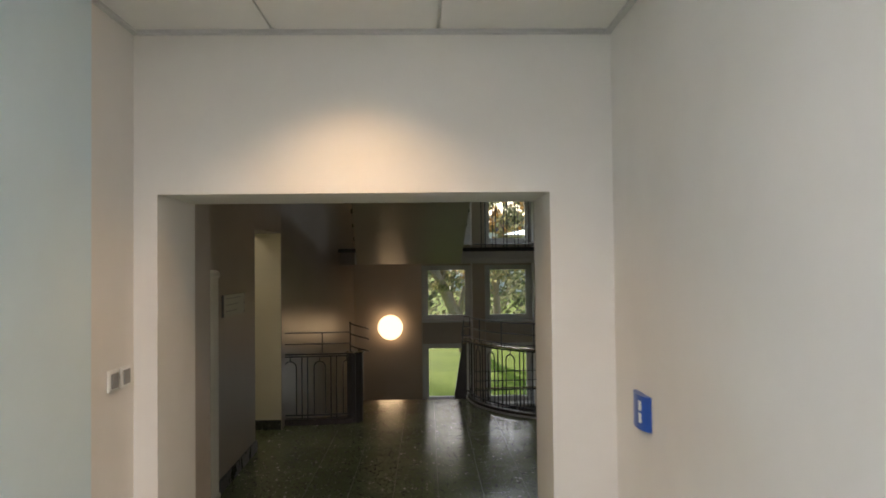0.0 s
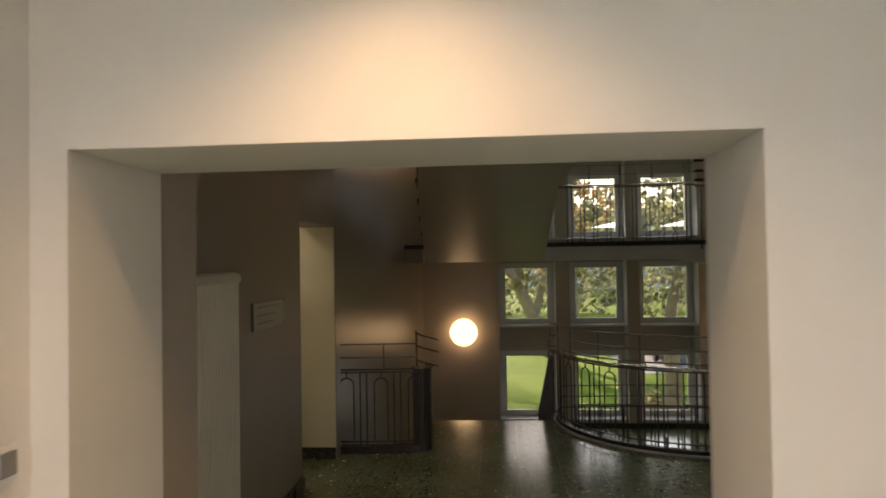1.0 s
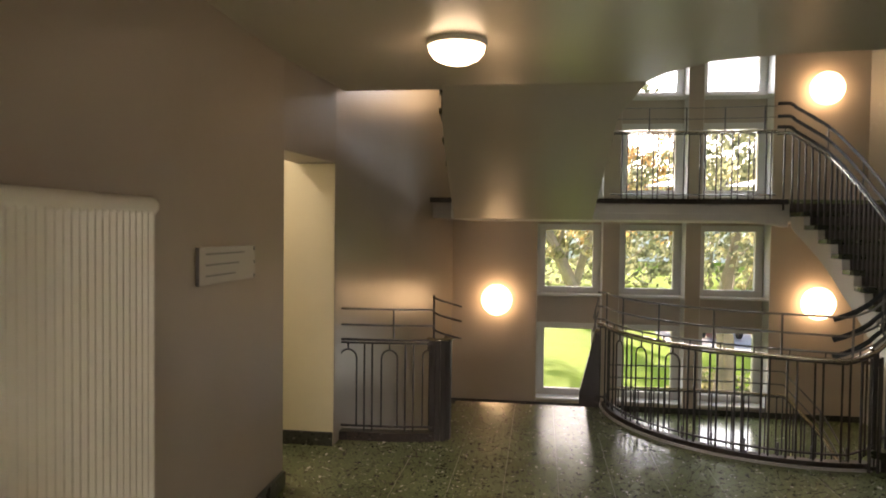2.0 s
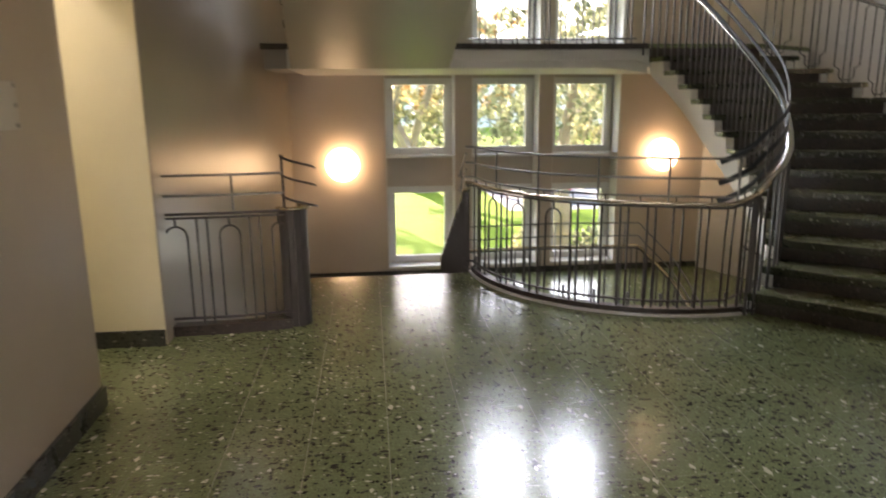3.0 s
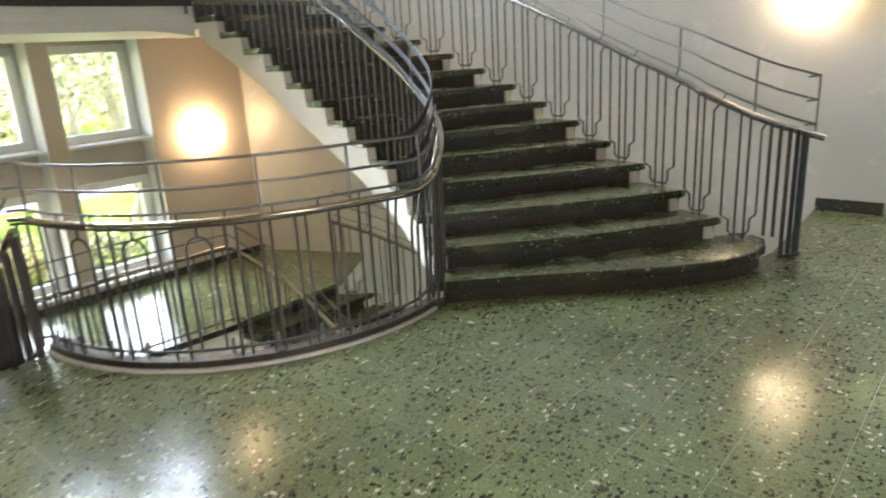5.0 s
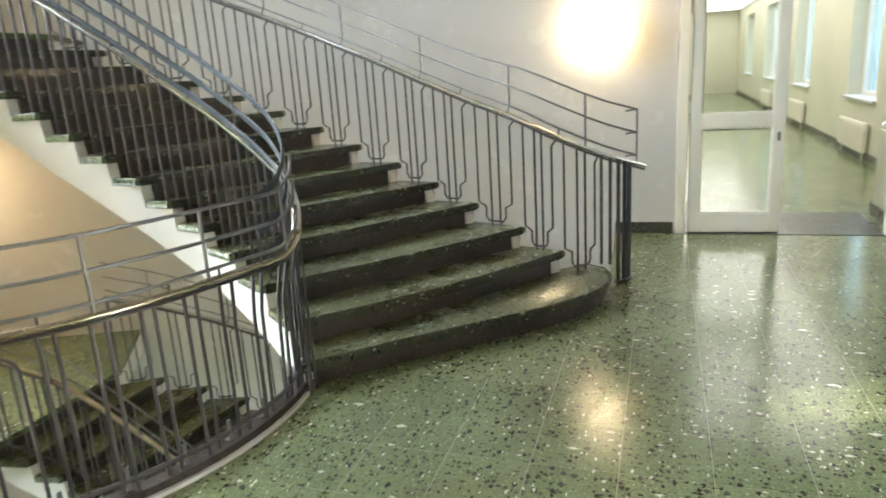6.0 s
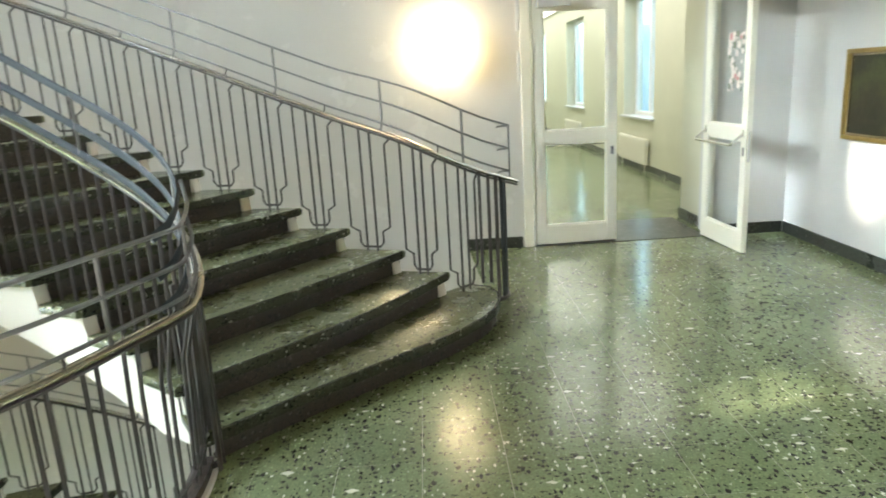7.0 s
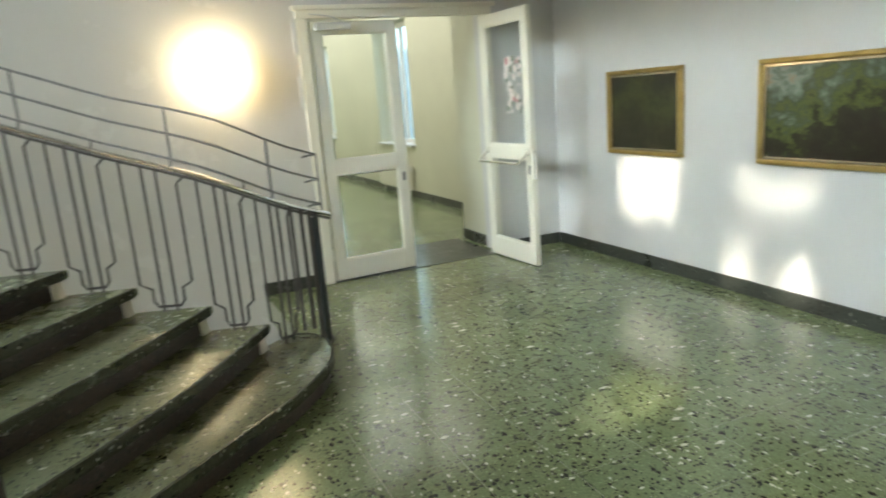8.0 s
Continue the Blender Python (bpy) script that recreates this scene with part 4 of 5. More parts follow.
SK = 0.10
bm = bmesh.new()
add_prism(bm, [(-1.379, 5.48), (-1.361, 5.48), (-1.431, 8.34), (-1.449, 8.34)], 0.0, SK)
setting("baseboard_left", bm, M_BASE, "dark terrazzo skirting along the wall")
skirting("baseboard_passage", ((-3.9, 9.129, 0.0), (-1.384, 9.144, SK)))
skirting("baseboard_near", ((0.68, 5.202, 0.0), (5.60, 5.218, SK)))
skirting("baseboard_right", ((5.602, 5.22, 0.0), (5.618, 5.82, SK)), ((5.602, 7.52, 0.0), (5.618, 8.0, SK)))
skirting("baseboard_landing", ((-1.2, 13.982, LAND_LOW), (4.4, 13.998, LAND_LOW + 0.08)))
skirting("baseboard_side_room", ((6.49, ROOM_Y + 0.002, 0.0), (26.9, ROOM_Y + 0.018, SK)), ((5.93, 5.802, 0.0), (6.482, 5.818, SK)), ((6.482, 5.09, 0.0), (6.498, 5.818, SK)))

# ---- double door ----
def door_leaf(name, label, hinge, turn, bar_side):
    """Glazed leaf, 0.70 by 2.06, hinge at the thing's origin, running along local +x."""
    ob = thing(name, label, "door", "double door leaves", hinge)
    ob.rotation_euler = (0, 0, radians(turn))
    w, h, t = 0.72, 2.06, 0.022
    for x0, x1, z0, z1, nm in ((0.0, 0.085, 0.0, h, "stile"), (w - 0.085, w, 0.0, h, "stile"), (0.085, w - 0.085, h - 0.09, h, "top_rail"),
                               (0.085, w - 0.085, 0.0, 0.16, "bottom_rail"), (0.085, w - 0.085, 0.88, 0.985, "middle_rail")):
        part(nm, boxes(((x0, -t, z0), (x1, t, z1)), bevel=0.004), M_DOOR, ob)
    for z0, z1 in ((0.16, 0.88), (0.985, h - 0.09)):
        pane = part("pane", boxes(((0.08, -0.004, z0 - 0.005), (w - 0.08, 0.004, z1 + 0.005))), M_GLASS, ob, "clear door glass")
        pane.visible_shadow = False
        for a, b in (((0.085, z0), (w - 0.085, z0 + 0.014)), ((0.085, z1 - 0.014), (w - 0.085, z1)), ((0.085, z0 + 0.014), (0.099, z1 - 0.014)), ((w - 0.099, z0 + 0.014), (w - 0.085, z1 - 0.014))):
            part("glazing_bead", boxes(((a[0], -0.014, a[1]), (b[0], 0.014, b[1])), bevel=0.003), M_DOOR, pane)
    for s in (bar_side,):
        y = s * 0.115
        bar = part("push_bar", sweep([(0.05, s * 0.022, 0.935), (0.05, y, 0.862), (0.06, y, 0.85), (w - 0.06, y, 0.85), (w - 0.05, y, 0.862), (w - 0.05, s * 0.022, 0.935)], 0.011, 8), M_CHROME, ob, "satin metal push bar", True)
        for x in (0.05, w - 0.05):
            part("bracket", boxes(((x - 0.011, min(s * 0.022, s * 0.03), 0.905), (x + 0.011, max(s * 0.022, s * 0.03), 0.965)), bevel=0.003), M_CHROME, bar)
    for s in (1, -1):
        part("keyhole_plate", boxes(((w - 0.055, min(s * 0.0215, s * 0.0245), 0.76), (w - 0.03, max(s * 0.0215, s * 0.0245), 0.83)), bevel=0.001), M_STEEL, ob, "grey lock escutcheon")
    part("lock_plate", boxes(((w - 0.002, -0.012, 0.72), (w + 0.002, 0.012, 0.95))), M_CHROME, ob)
    part("bottom_seal", boxes(((0.01, -0.012, -0.008), (w - 0.01, 0.012, 0.0))), M_RUBBER, ob)
    for z in (0.22, 1.05, 1.85):
        part("hinge", lathe([(0.011, z - 0.05), (0.011, z + 0.05)], 10), M_DOOR, ob, "", True)
    return ob


door_leaf("door_leaf", "white framed glazed door leaf, shut, with push bar", (5.635, 7.40, 0.012), -90 + 3, 1)
door_leaf("door_leaf", "white framed glazed door leaf standing open into the hall", (5.66, 5.905, 0.012), 180 + 3, -1)
# flower print stuck on the open leaf's upper pane
print_ob = thing("window_sticker", "pink and white flower print stuck on the door glass", "sticker", "", (5.66, 5.905, 0.012))
print_ob.rotation_euler = (0, 0, radians(183))
M_PETAL = [paint("petal_pink", (0.55, 0.26, 0.28), 0.5), paint("petal_white", (0.8, 0.72, 0.7), 0.5), paint("leaf_grey", (0.22, 0.24, 0.2), 0.5)]
rnd = random.Random(4)
for i in range(52):
    cx, cz, r = rnd.uniform(0.36, 0.61), rnd.uniform(1.26, 1.68), rnd.uniform(0.014, 0.032)
    bm = bmesh.new()
    ring = []
    for k in range(12):
        rr = r * (1 + 0.35 * math.cos(5 * 2 * math.pi * k / 12))
        ring.append((cx + rr * math.cos(2 * math.pi * k / 12), cz + rr * math.sin(2 * math.pi * k / 12)))
    a = [bm.verts.new((x, -0.0055 - 0.0001 * i, z)) for x, z in ring]
    b = [bm.verts.new((x, -0.0048 - 0.0001 * i, z)) for x, z in ring]
    for k in range(12):
        bm.faces.new((a[k], a[(k + 1) % 12], b[(k + 1) % 12], b[k]))
    bm.faces.new(a[::-1]), bm.faces.new(b)
    part("flower", bm, M_PETAL[rnd.choice((0, 1, 1, 1, 2, 2))], print_ob)

frame_ob = thing("door_frame", "white painted steel frame of the double door", "door frame")
frame_ob["kind"] = "structure"
part("jamb", boxes(((5.595, 7.42, 0.0), (5.70, 7.50, 2.09)), bevel=0.004), M_RAD, frame_ob, "cream white jamb")
part("jamb", boxes(((5.595, 5.84, 0.0), (5.70, 5.895, 2.09)), bevel=0.004), M_RAD, frame_ob, "cream white jamb")
part("head", boxes(((5.585, 5.835, 2.09), (5.70, 7.505, 2.175)), bevel=0.004), M_RAD, frame_ob)
part("head_moulding", boxes(((5.565, 5.80, 2.15), (5.615, 7.53, 2.185)), bevel=0.006), M_RAD, frame_ob)
closer = thing("door_closer", "pale grey door closer box with arm", "door closer")
part("box", boxes(((5.565, 7.08, 2.0), (5.612, 7.36, 2.055)), bevel=0.006), M_TRIM, closer)
part("arm", sweep([(5.58, 7.14, 2.06), (5.55, 7.25, 2.10), (5.57, 7.40, 2.12)], (0.008, 0.005), 6), M_TRIM, closer, "", True)
setting("trim_threshold", boxes(((5.60, 5.90, 0.0), (6.46, 7.42, 0.006))), M_BASE, "dark stone threshold strip under the double door")
# second, shadow-thrown hinges strip by the frame
for z in (1.55, 1.95):
    setting("trim_hinge_cover", boxes(((5.597, 7.505, z - 0.12), (5.618, 7.53, z + 0.12)), bevel=0.004), M_TRIM, "grey metal strip beside the door frame")

# ---- side room windows and radiators ----
M_SKYGLASS = glow("daylight_beyond", (0.46, 0.74, 0.92), 0.045)
M_SKYGLASS.node_tree.nodes["Principled BSDF"].inputs["Base Color"].default_value = (0.08, 0.14, 0.18, 1)
setting("backdrop", boxes(((5.0, 2.9, -1.0), (31.0, 2.95, 5.0))), M_SKYGLASS, "plain bright bluish daylight outside the side windows")
for x0, x1 in SIDE_WIN:
    ob = thing("side_window", "tall narrow window with bluish daylight and grey sill", "window", "side windows")
    ob["kind"] = "structure"
    y = ROOM_Y - 0.24
    for a, b, c, d in ((x0, x0 + 0.07, 0.76, 2.55), (x1 - 0.07, x1, 0.76, 2.55), ((x0 + x1) / 2 - 0.04, (x0 + x1) / 2 + 0.04, 0.83, 2.48)):
        part("frame_stile", boxes(((a, y, c), (b, y + 0.06, d)), bevel=0.004), M_FRAME, ob)
    for c, d in ((0.76, 0.83), (2.48, 2.55)):
        part("frame_rail", boxes(((x0 + 0.07, y, c), (x1 - 0.07, y + 0.06, d)), bevel=0.004), M_FRAME, ob)
    pane = part("pane", boxes(((x0 + 0.06, y + 0.02, 0.82), (x1 - 0.06, y + 0.028, 2.49))), M_GLASS, ob)
    pane.visible_shadow = False
    part("sill", boxes(((x0 - 0.04, y + 0.061, 0.745), (x1 + 0.04, ROOM_Y + 0.06, 0.775)), bevel=0.004), M_TRIM, ob, "grey stone sill")


def panel_radiator(x0, x1, z0, z1, y):
    ob = thing("panel_radiator", "flat cream panel radiator below a window", "radiator", "side radiators")
    part("panel", boxes(((x0, y, z0), (x1, y + 0.06, z1)), bevel=0.012), M_RAD, ob)
    x = x0 + 0.05
    while x < x1 - 0.05:
        part("rib", boxes(((x, y + 0.06, z0 + 0.03), (x + 0.02, y + 0.068, z1 - 0.03)), bevel=0.003), M_RAD, ob)
        x += 0.07
    for x in (x0 + 0.1, x1 - 0.1):
        part("pipe", sweep([(x, y + 0.02, z0 + 0.02), (x, y + 0.02, 0.0)], 0.009, 6), M_RAD, ob, "", True)
    part("valve", lathe([(0.016, z1 - 0.1), (0.022, z1 - 0.06), (0.018, z1 - 0.02)], 10), M_FRAME, ob, "", True).location = (x0 - 0.03, y + 0.03, 0)
    return ob


panel_radiator(9.62, 10.95, 0.10, 0.48, ROOM_Y + 0.025)
panel_radiator(13.9, 15.3, 0.10, 0.48, ROOM_Y + 0.025)
panel_radiator(18.3, 19.7, 0.10, 0.48, ROOM_Y + 0.025)

# ---- tall ribbed radiator on the hall's left wall ----
rad = thing("tall_radiator", "tall cream column radiator mounted on the wall", "radiator")
R_Y0, R_Y1, R_Z0, R_Z1 = 5.78, 6.67, 0.12, 1.68
count = 25
for i in range(count):
    y = R_Y0 + (R_Y1 - R_Y0) * (i + 0.5) / count
    part("column", sweep([(-1.30, y, R_Z0 + 0.02), (-1.30, y, R_Z1 - 0.03)], (0.030, 0.0165), 10), M_RAD, rad, "", True)
part("header", sweep([(-1.30, R_Y0 - 0.005, R_Z1 - 0.03), (-1.30, R_Y1 + 0.005, R_Z1 - 0.03)], (0.036, 0.034), 10), M_RAD, rad, "", True)
part("footer", sweep([(-1.30, R_Y0 - 0.005, R_Z0 + 0.03), (-1.30, R_Y1 + 0.005, R_Z0 + 0.03)], (0.036, 0.034), 10), M_RAD, rad, "", True)
for z in (0.4, 1.45):
    part("wall_bracket", boxes(((-1.378, R_Y0 + 0.15, z), (-1.325, R_Y0 + 0.19, z + 0.05)), ((-1.378, R_Y1 - 0.19, z), (-1.325, R_Y1 - 0.15, z + 0.05))), M_RAD, rad)
part("pipe", sweep([(-1.30, R_Y1 - 0.04, R_Z0 + 0.02), (-1.30, R_Y1 - 0.04, 0.0)], 0.010, 8), M_RAD, rad, "", True)

# ---- signs, switches ----
sign = thing("wall_sign", "white direction board with three grey printed lines", "sign")
part("board", boxes(((-1.378, 7.10, 1.345), (-1.36, 7.70, 1.515)), bevel=0.003), M_SIGN, sign)
part("edge", boxes(((-1.377, 7.096, 1.343), (-1.358, 7.10, 1.517)), bevel=0.002), M_INK, sign, "dark plastic end edge")
for z, y1 in ((1.485, 7.56), (1.435, 7.50), (1.385, 7.46)):
    part("print_bar", boxes(((-1.3605, 7.16, z - 0.004), (-1.3585, y1, z + 0.004))), M_INK, sign)
for z in (1.50, 1.43, 1.36):
    part("clip", boxes(((-1.3605, 7.672, z - 0.008), (-1.356, 7.684, z + 0.008))), M_INK, sign)
for y in (4.56, 4.66):
    sw = thing("light_switch", "white square wall switch with grey rocker", "switch", "corridor switches")
    part("plate", boxes(((-1.028, y - 0.038, 1.245), (-1.018, y + 0.038, 1.325)), bevel=0.004), M_PLASTIC, sw)
    part("rocker", boxes(((-1.018, y - 0.026, 1.257), (-1.011, y + 0.026, 1.313)), bevel=0.003), M_ROCKER, sw)
sign.location = (-0.046, 0.13, -0.03)
blue = thing("blue_wall_sign", "small blue curved room sign with white pictogram", "sign")
bm = bmesh.new()
n = 8
pts = []
for i in range(n + 1):
    a = math.pi * (0.10 + 0.8 * i / n)
    pts.append((0.919 - 0.028 * math.sin(a), 4.395 - 0.085 * math.cos(a)))
pts += [(0.919, p[1]) for p in (pts[-1], pts[0])]
add_prism(bm, pts, 1.12, 1.24)
part("plate", bm, M_BLUE, blue, "", True)
part("pictogram", boxes(((0.8900, 4.350, 1.188), (0.8965, 4.372, 1.222)), ((0.8900, 4.350, 1.145), (0.8965, 4.372, 1.18)), bevel=0.003), M_PLASTIC, blue)
down = thing("downlight", "small round recessed ceiling downlight, lit warm", "lamp", "", (-0.13, 4.28, 2.655))
part("ring", lathe([(0.045, -0.006), (0.065, -0.006), (0.065, 0.004), (0.045, 0.004)], 24), M_FRAME, down, "white ring", True)
part("disc", lathe([(0.001, -0.002), (0.044, -0.002), (0.044, 0.003), (0.001, 0.003)], 20), M_SPOT, down, "glowing lens", True)

# ---- paintings ----
def canvas(name, stops, scale, dark):
    m, n, link, bsdf = material(name)
    v = coords(n, link)
    big = noise_tex(n, link, v, scale, 6, 0.65)
    fine = noise_tex(n, link, v, scale * 6, 4, 0.7)
    sep = n.new("ShaderNodeSeparateXYZ")
    link(v, sep.inputs[0])
    add = n.new("ShaderNodeMath")
    add.operation = "MULTIPLY_ADD"
    link(fine, add.inputs[0])
    add.inputs[1].default_value = 0.3
    link(big, add.inputs[2])
    grad = n.new("ShaderNodeMapRange")
    grad.inputs["From Min"].default_value, grad.inputs["From Max"].default_value = 0.9, 1.5
    grad.inputs["To Min"].default_value, grad.inputs["To Max"].default_value = -0.28, 0.22
    link(sep.outputs[2], grad.inputs[0])
    across = n.new("ShaderNodeMapRange")
    across.inputs["From Min"].default_value, across.inputs["From Max"].default_value = 2.55, 3.3
    across.inputs["To Min"].default_value, across.inputs["To Max"].default_value = -0.12, 0.16
    link(sep.outputs[0], across.inputs[0])
    plus = n.new("ShaderNodeMath")
    plus.operation = "MULTIPLY_ADD"
    link(across.outputs[0], plus.inputs[0])
    plus.inputs[1].default_value = 0.0 if dark else 1.0
    link(grad.outputs[0], plus.inputs[2])
    tot = n.new("ShaderNodeMath")
    tot.operation = "ADD"
    link(add.outputs[0], tot.inputs[0])
    link(plus.outputs[0], tot.inputs[1])
    link(ramp(n, link, tot.outputs[0], stops), bsdf.inputs["Base Color"])
    bsdf.inputs["Roughness"].default_value = 0.3
    bump(n, link, bsdf, fine, 0.4, 0.003)
    return m


M_DARKPIC = canvas("dark_oil_canvas", [(0.25, (0.012, 0.014, 0.006)), (0.5, (0.03, 0.026, 0.014)), (0.7, (0.05, 0.055, 0.02)), (0.9, (0.02, 0.018, 0.012))], 3.0, True)
M_GREENPIC = canvas("garden_oil_canvas", [(0.40, (0.016, 0.011, 0.007)), (0.56, (0.022, 0.020, 0.010)), (0.66, (0.075, 0.095, 0.020)), (0.74, (0.045, 0.058, 0.030)), (0.84, (0.085, 0.115, 0.09)), (0.93, (0.17, 0.20, 0.17)), (1.0, (0.20, 0.16, 0.11))], 7.5, False)


def painting(x0, x1, z0, z1, mat, label):
    ob = thing("framed_painting", label, "painting", "hall paintings")
    t = 0.03
    y = 5.202
    for lo, hi in (((x0, y, z0), (x1, y + 0.045, z0 + t)), ((x0, y, z1 - t), (x1, y + 0.045, z1)), ((x0, y, z0 + t), (x0 + t, y + 0.045, z1 - t)), ((x1 - t, y, z0 + t), (x1, y + 0.045, z1 - t))):
        bar = part("frame_bar", boxes((lo, hi), bevel=0.008), M_GILT, ob, "gilt moulding")
    for lo, hi in (((x0 + t, y, z0 + t), (x1 - t, y + 0.03, z0 + t + 0.02)), ((x0 + t, y, z1 - t - 0.02), (x1 - t, y + 0.03, z1 - t)), ((x0 + t, y, z0 + t + 0.02), (x0 + t + 0.02, y + 0.03, z1 - t - 0.02)), ((x1 - t - 0.02, y, z0 + t + 0.02), (x1 - t, y + 0.03, z1 - t - 0.02))):
        part("inner_slip", boxes((lo, hi), bevel=0.004), M_BRASS, ob)
    part("canvas", boxes(((x0 + t + 0.018, y + 0.004, z0 + t + 0.018), (x1 - t - 0.018, y + 0.014, z1 - t - 0.018))), mat, ob, "oil painted canvas")
    return ob


painting(4.0, 4.82, 0.885, 1.525, M_DARKPIC, "dark landscape oil painting in a gilt frame")
painting(2.45, 3.345, 0.88, 1.51, M_GREENPIC, "green garden oil painting in a gilt frame")

# ---- outdoors ----
def lawn_material():
    m, n, link, bsdf = material("sunlit_lawn")
    v = coords(n, link)
    a = noise_tex(n, link, v, 0.35, 6)
    b = noise_tex(n, link, v, 14, 4)
    c1 = ramp(n, link, a, [(0.35, (0.15, 0.25, 0.015)), (0.65, (0.26, 0.38, 0.03))])
    link(mix(n, link, 0.5, c1, ramp(n, link, b, [(0.3, (0.10, 0.18, 0.012)), (0.7, (0.27, 0.38, 0.03))])), bsdf.inputs["Base Color"])
    bsdf.inputs["Roughness"].default_value, bsdf.inputs["Specular IOR Level"].default_value = 0.8, 0.1
    bump(n, link, bsdf, b, 0.8, 0.05)
    return m


def leaf_material(name, lo, hi):
    m, n, link, bsdf = material(name)
    g = n.new("ShaderNodeNewGeometry")
    link(ramp(n, link, g.outputs["Random Per Island"], [(0.0, lo), (0.7, hi), (1.0, tuple(min(1, c * 1.6) for c in hi))]), bsdf.inputs["Base Color"])
    bsdf.inputs["Roughness"].default_value = 0.45
    glow_through = n.new("ShaderNodeBsdfTranslucent")
    both = n.new("ShaderNodeMixShader")
    both.inputs[0].default_value = 0.68
    link(bsdf.inputs["Base Color"].links[0].from_socket, glow_through.inputs["Color"])
    link(bsdf.outputs[0], both.inputs[1])
    link(glow_through.outputs[0], both.inputs[2])
    link(both.outputs[0], n["Material Output"].inputs["Surface"])
    return m


M_LAWN = lawn_material()
M_LEAF = leaf_material("green_leaves", (0.115, 0.128, 0.07), (0.26, 0.275, 0.16))
M_LEAF2 = leaf_material("yellowing_leaves", (0.18, 0.17, 0.08), (0.40, 0.37, 0.19))
M_LEAF3 = leaf_material("rusty_leaves", (0.26, 0.15, 0.05), (0.46, 0.29, 0.11))
M_BARK = paint("tree_bark", (0.34, 0.27, 0.18), 0.85, 0.4, 1.0, 30)
M_ROAD = paint("pale_paving", (0.42, 0.41, 0.39), 0.8, 0.2, 0.6, 60)
M_FACADE = paint("pale_render", (0.8, 0.79, 0.76), 0.8, 0.1, 0.4, 40)
M_ROOF = paint("dark_roof_tile", (0.08, 0.06, 0.055), 0.7, 0.25, 0.5, 20)
M_RED = paint("red_car_paint", (0.45, 0.02, 0.02), 0.25, 0.05, 0.0)
G_Z = -2.85
CROWN_UP = 1.6                           # crowns stand this much higher over the low lawn
bm = bmesh.new()
add_box(bm, (-400, 14.61, G_Z - 1.0), (400, 900, G_Z))
tagged(setting("ground", bm, M_LAWN, "sunlit green lawn behind the building"))
setting("road", boxes(((5.2, 30.8, G_Z), (60, 38.5, G_Z + 0.012))), M_ROAD, "pale paved drive across the lawn")


def add_leaf(bm, p, r, size):
    a = Vector((r.gauss(0, 1), r.gauss(0, 1), r.gauss(0, 1))).normalized()
    b = a.orthogonal().normalized()
    c = a.cross(b)
    b, c = b * size, c * size * 0.55
    vs = [bm.verts.new(p + d) for d in (-b, -b * 0.2 + c, b, -b * 0.2 - c)]
    bm.faces.new(vs)


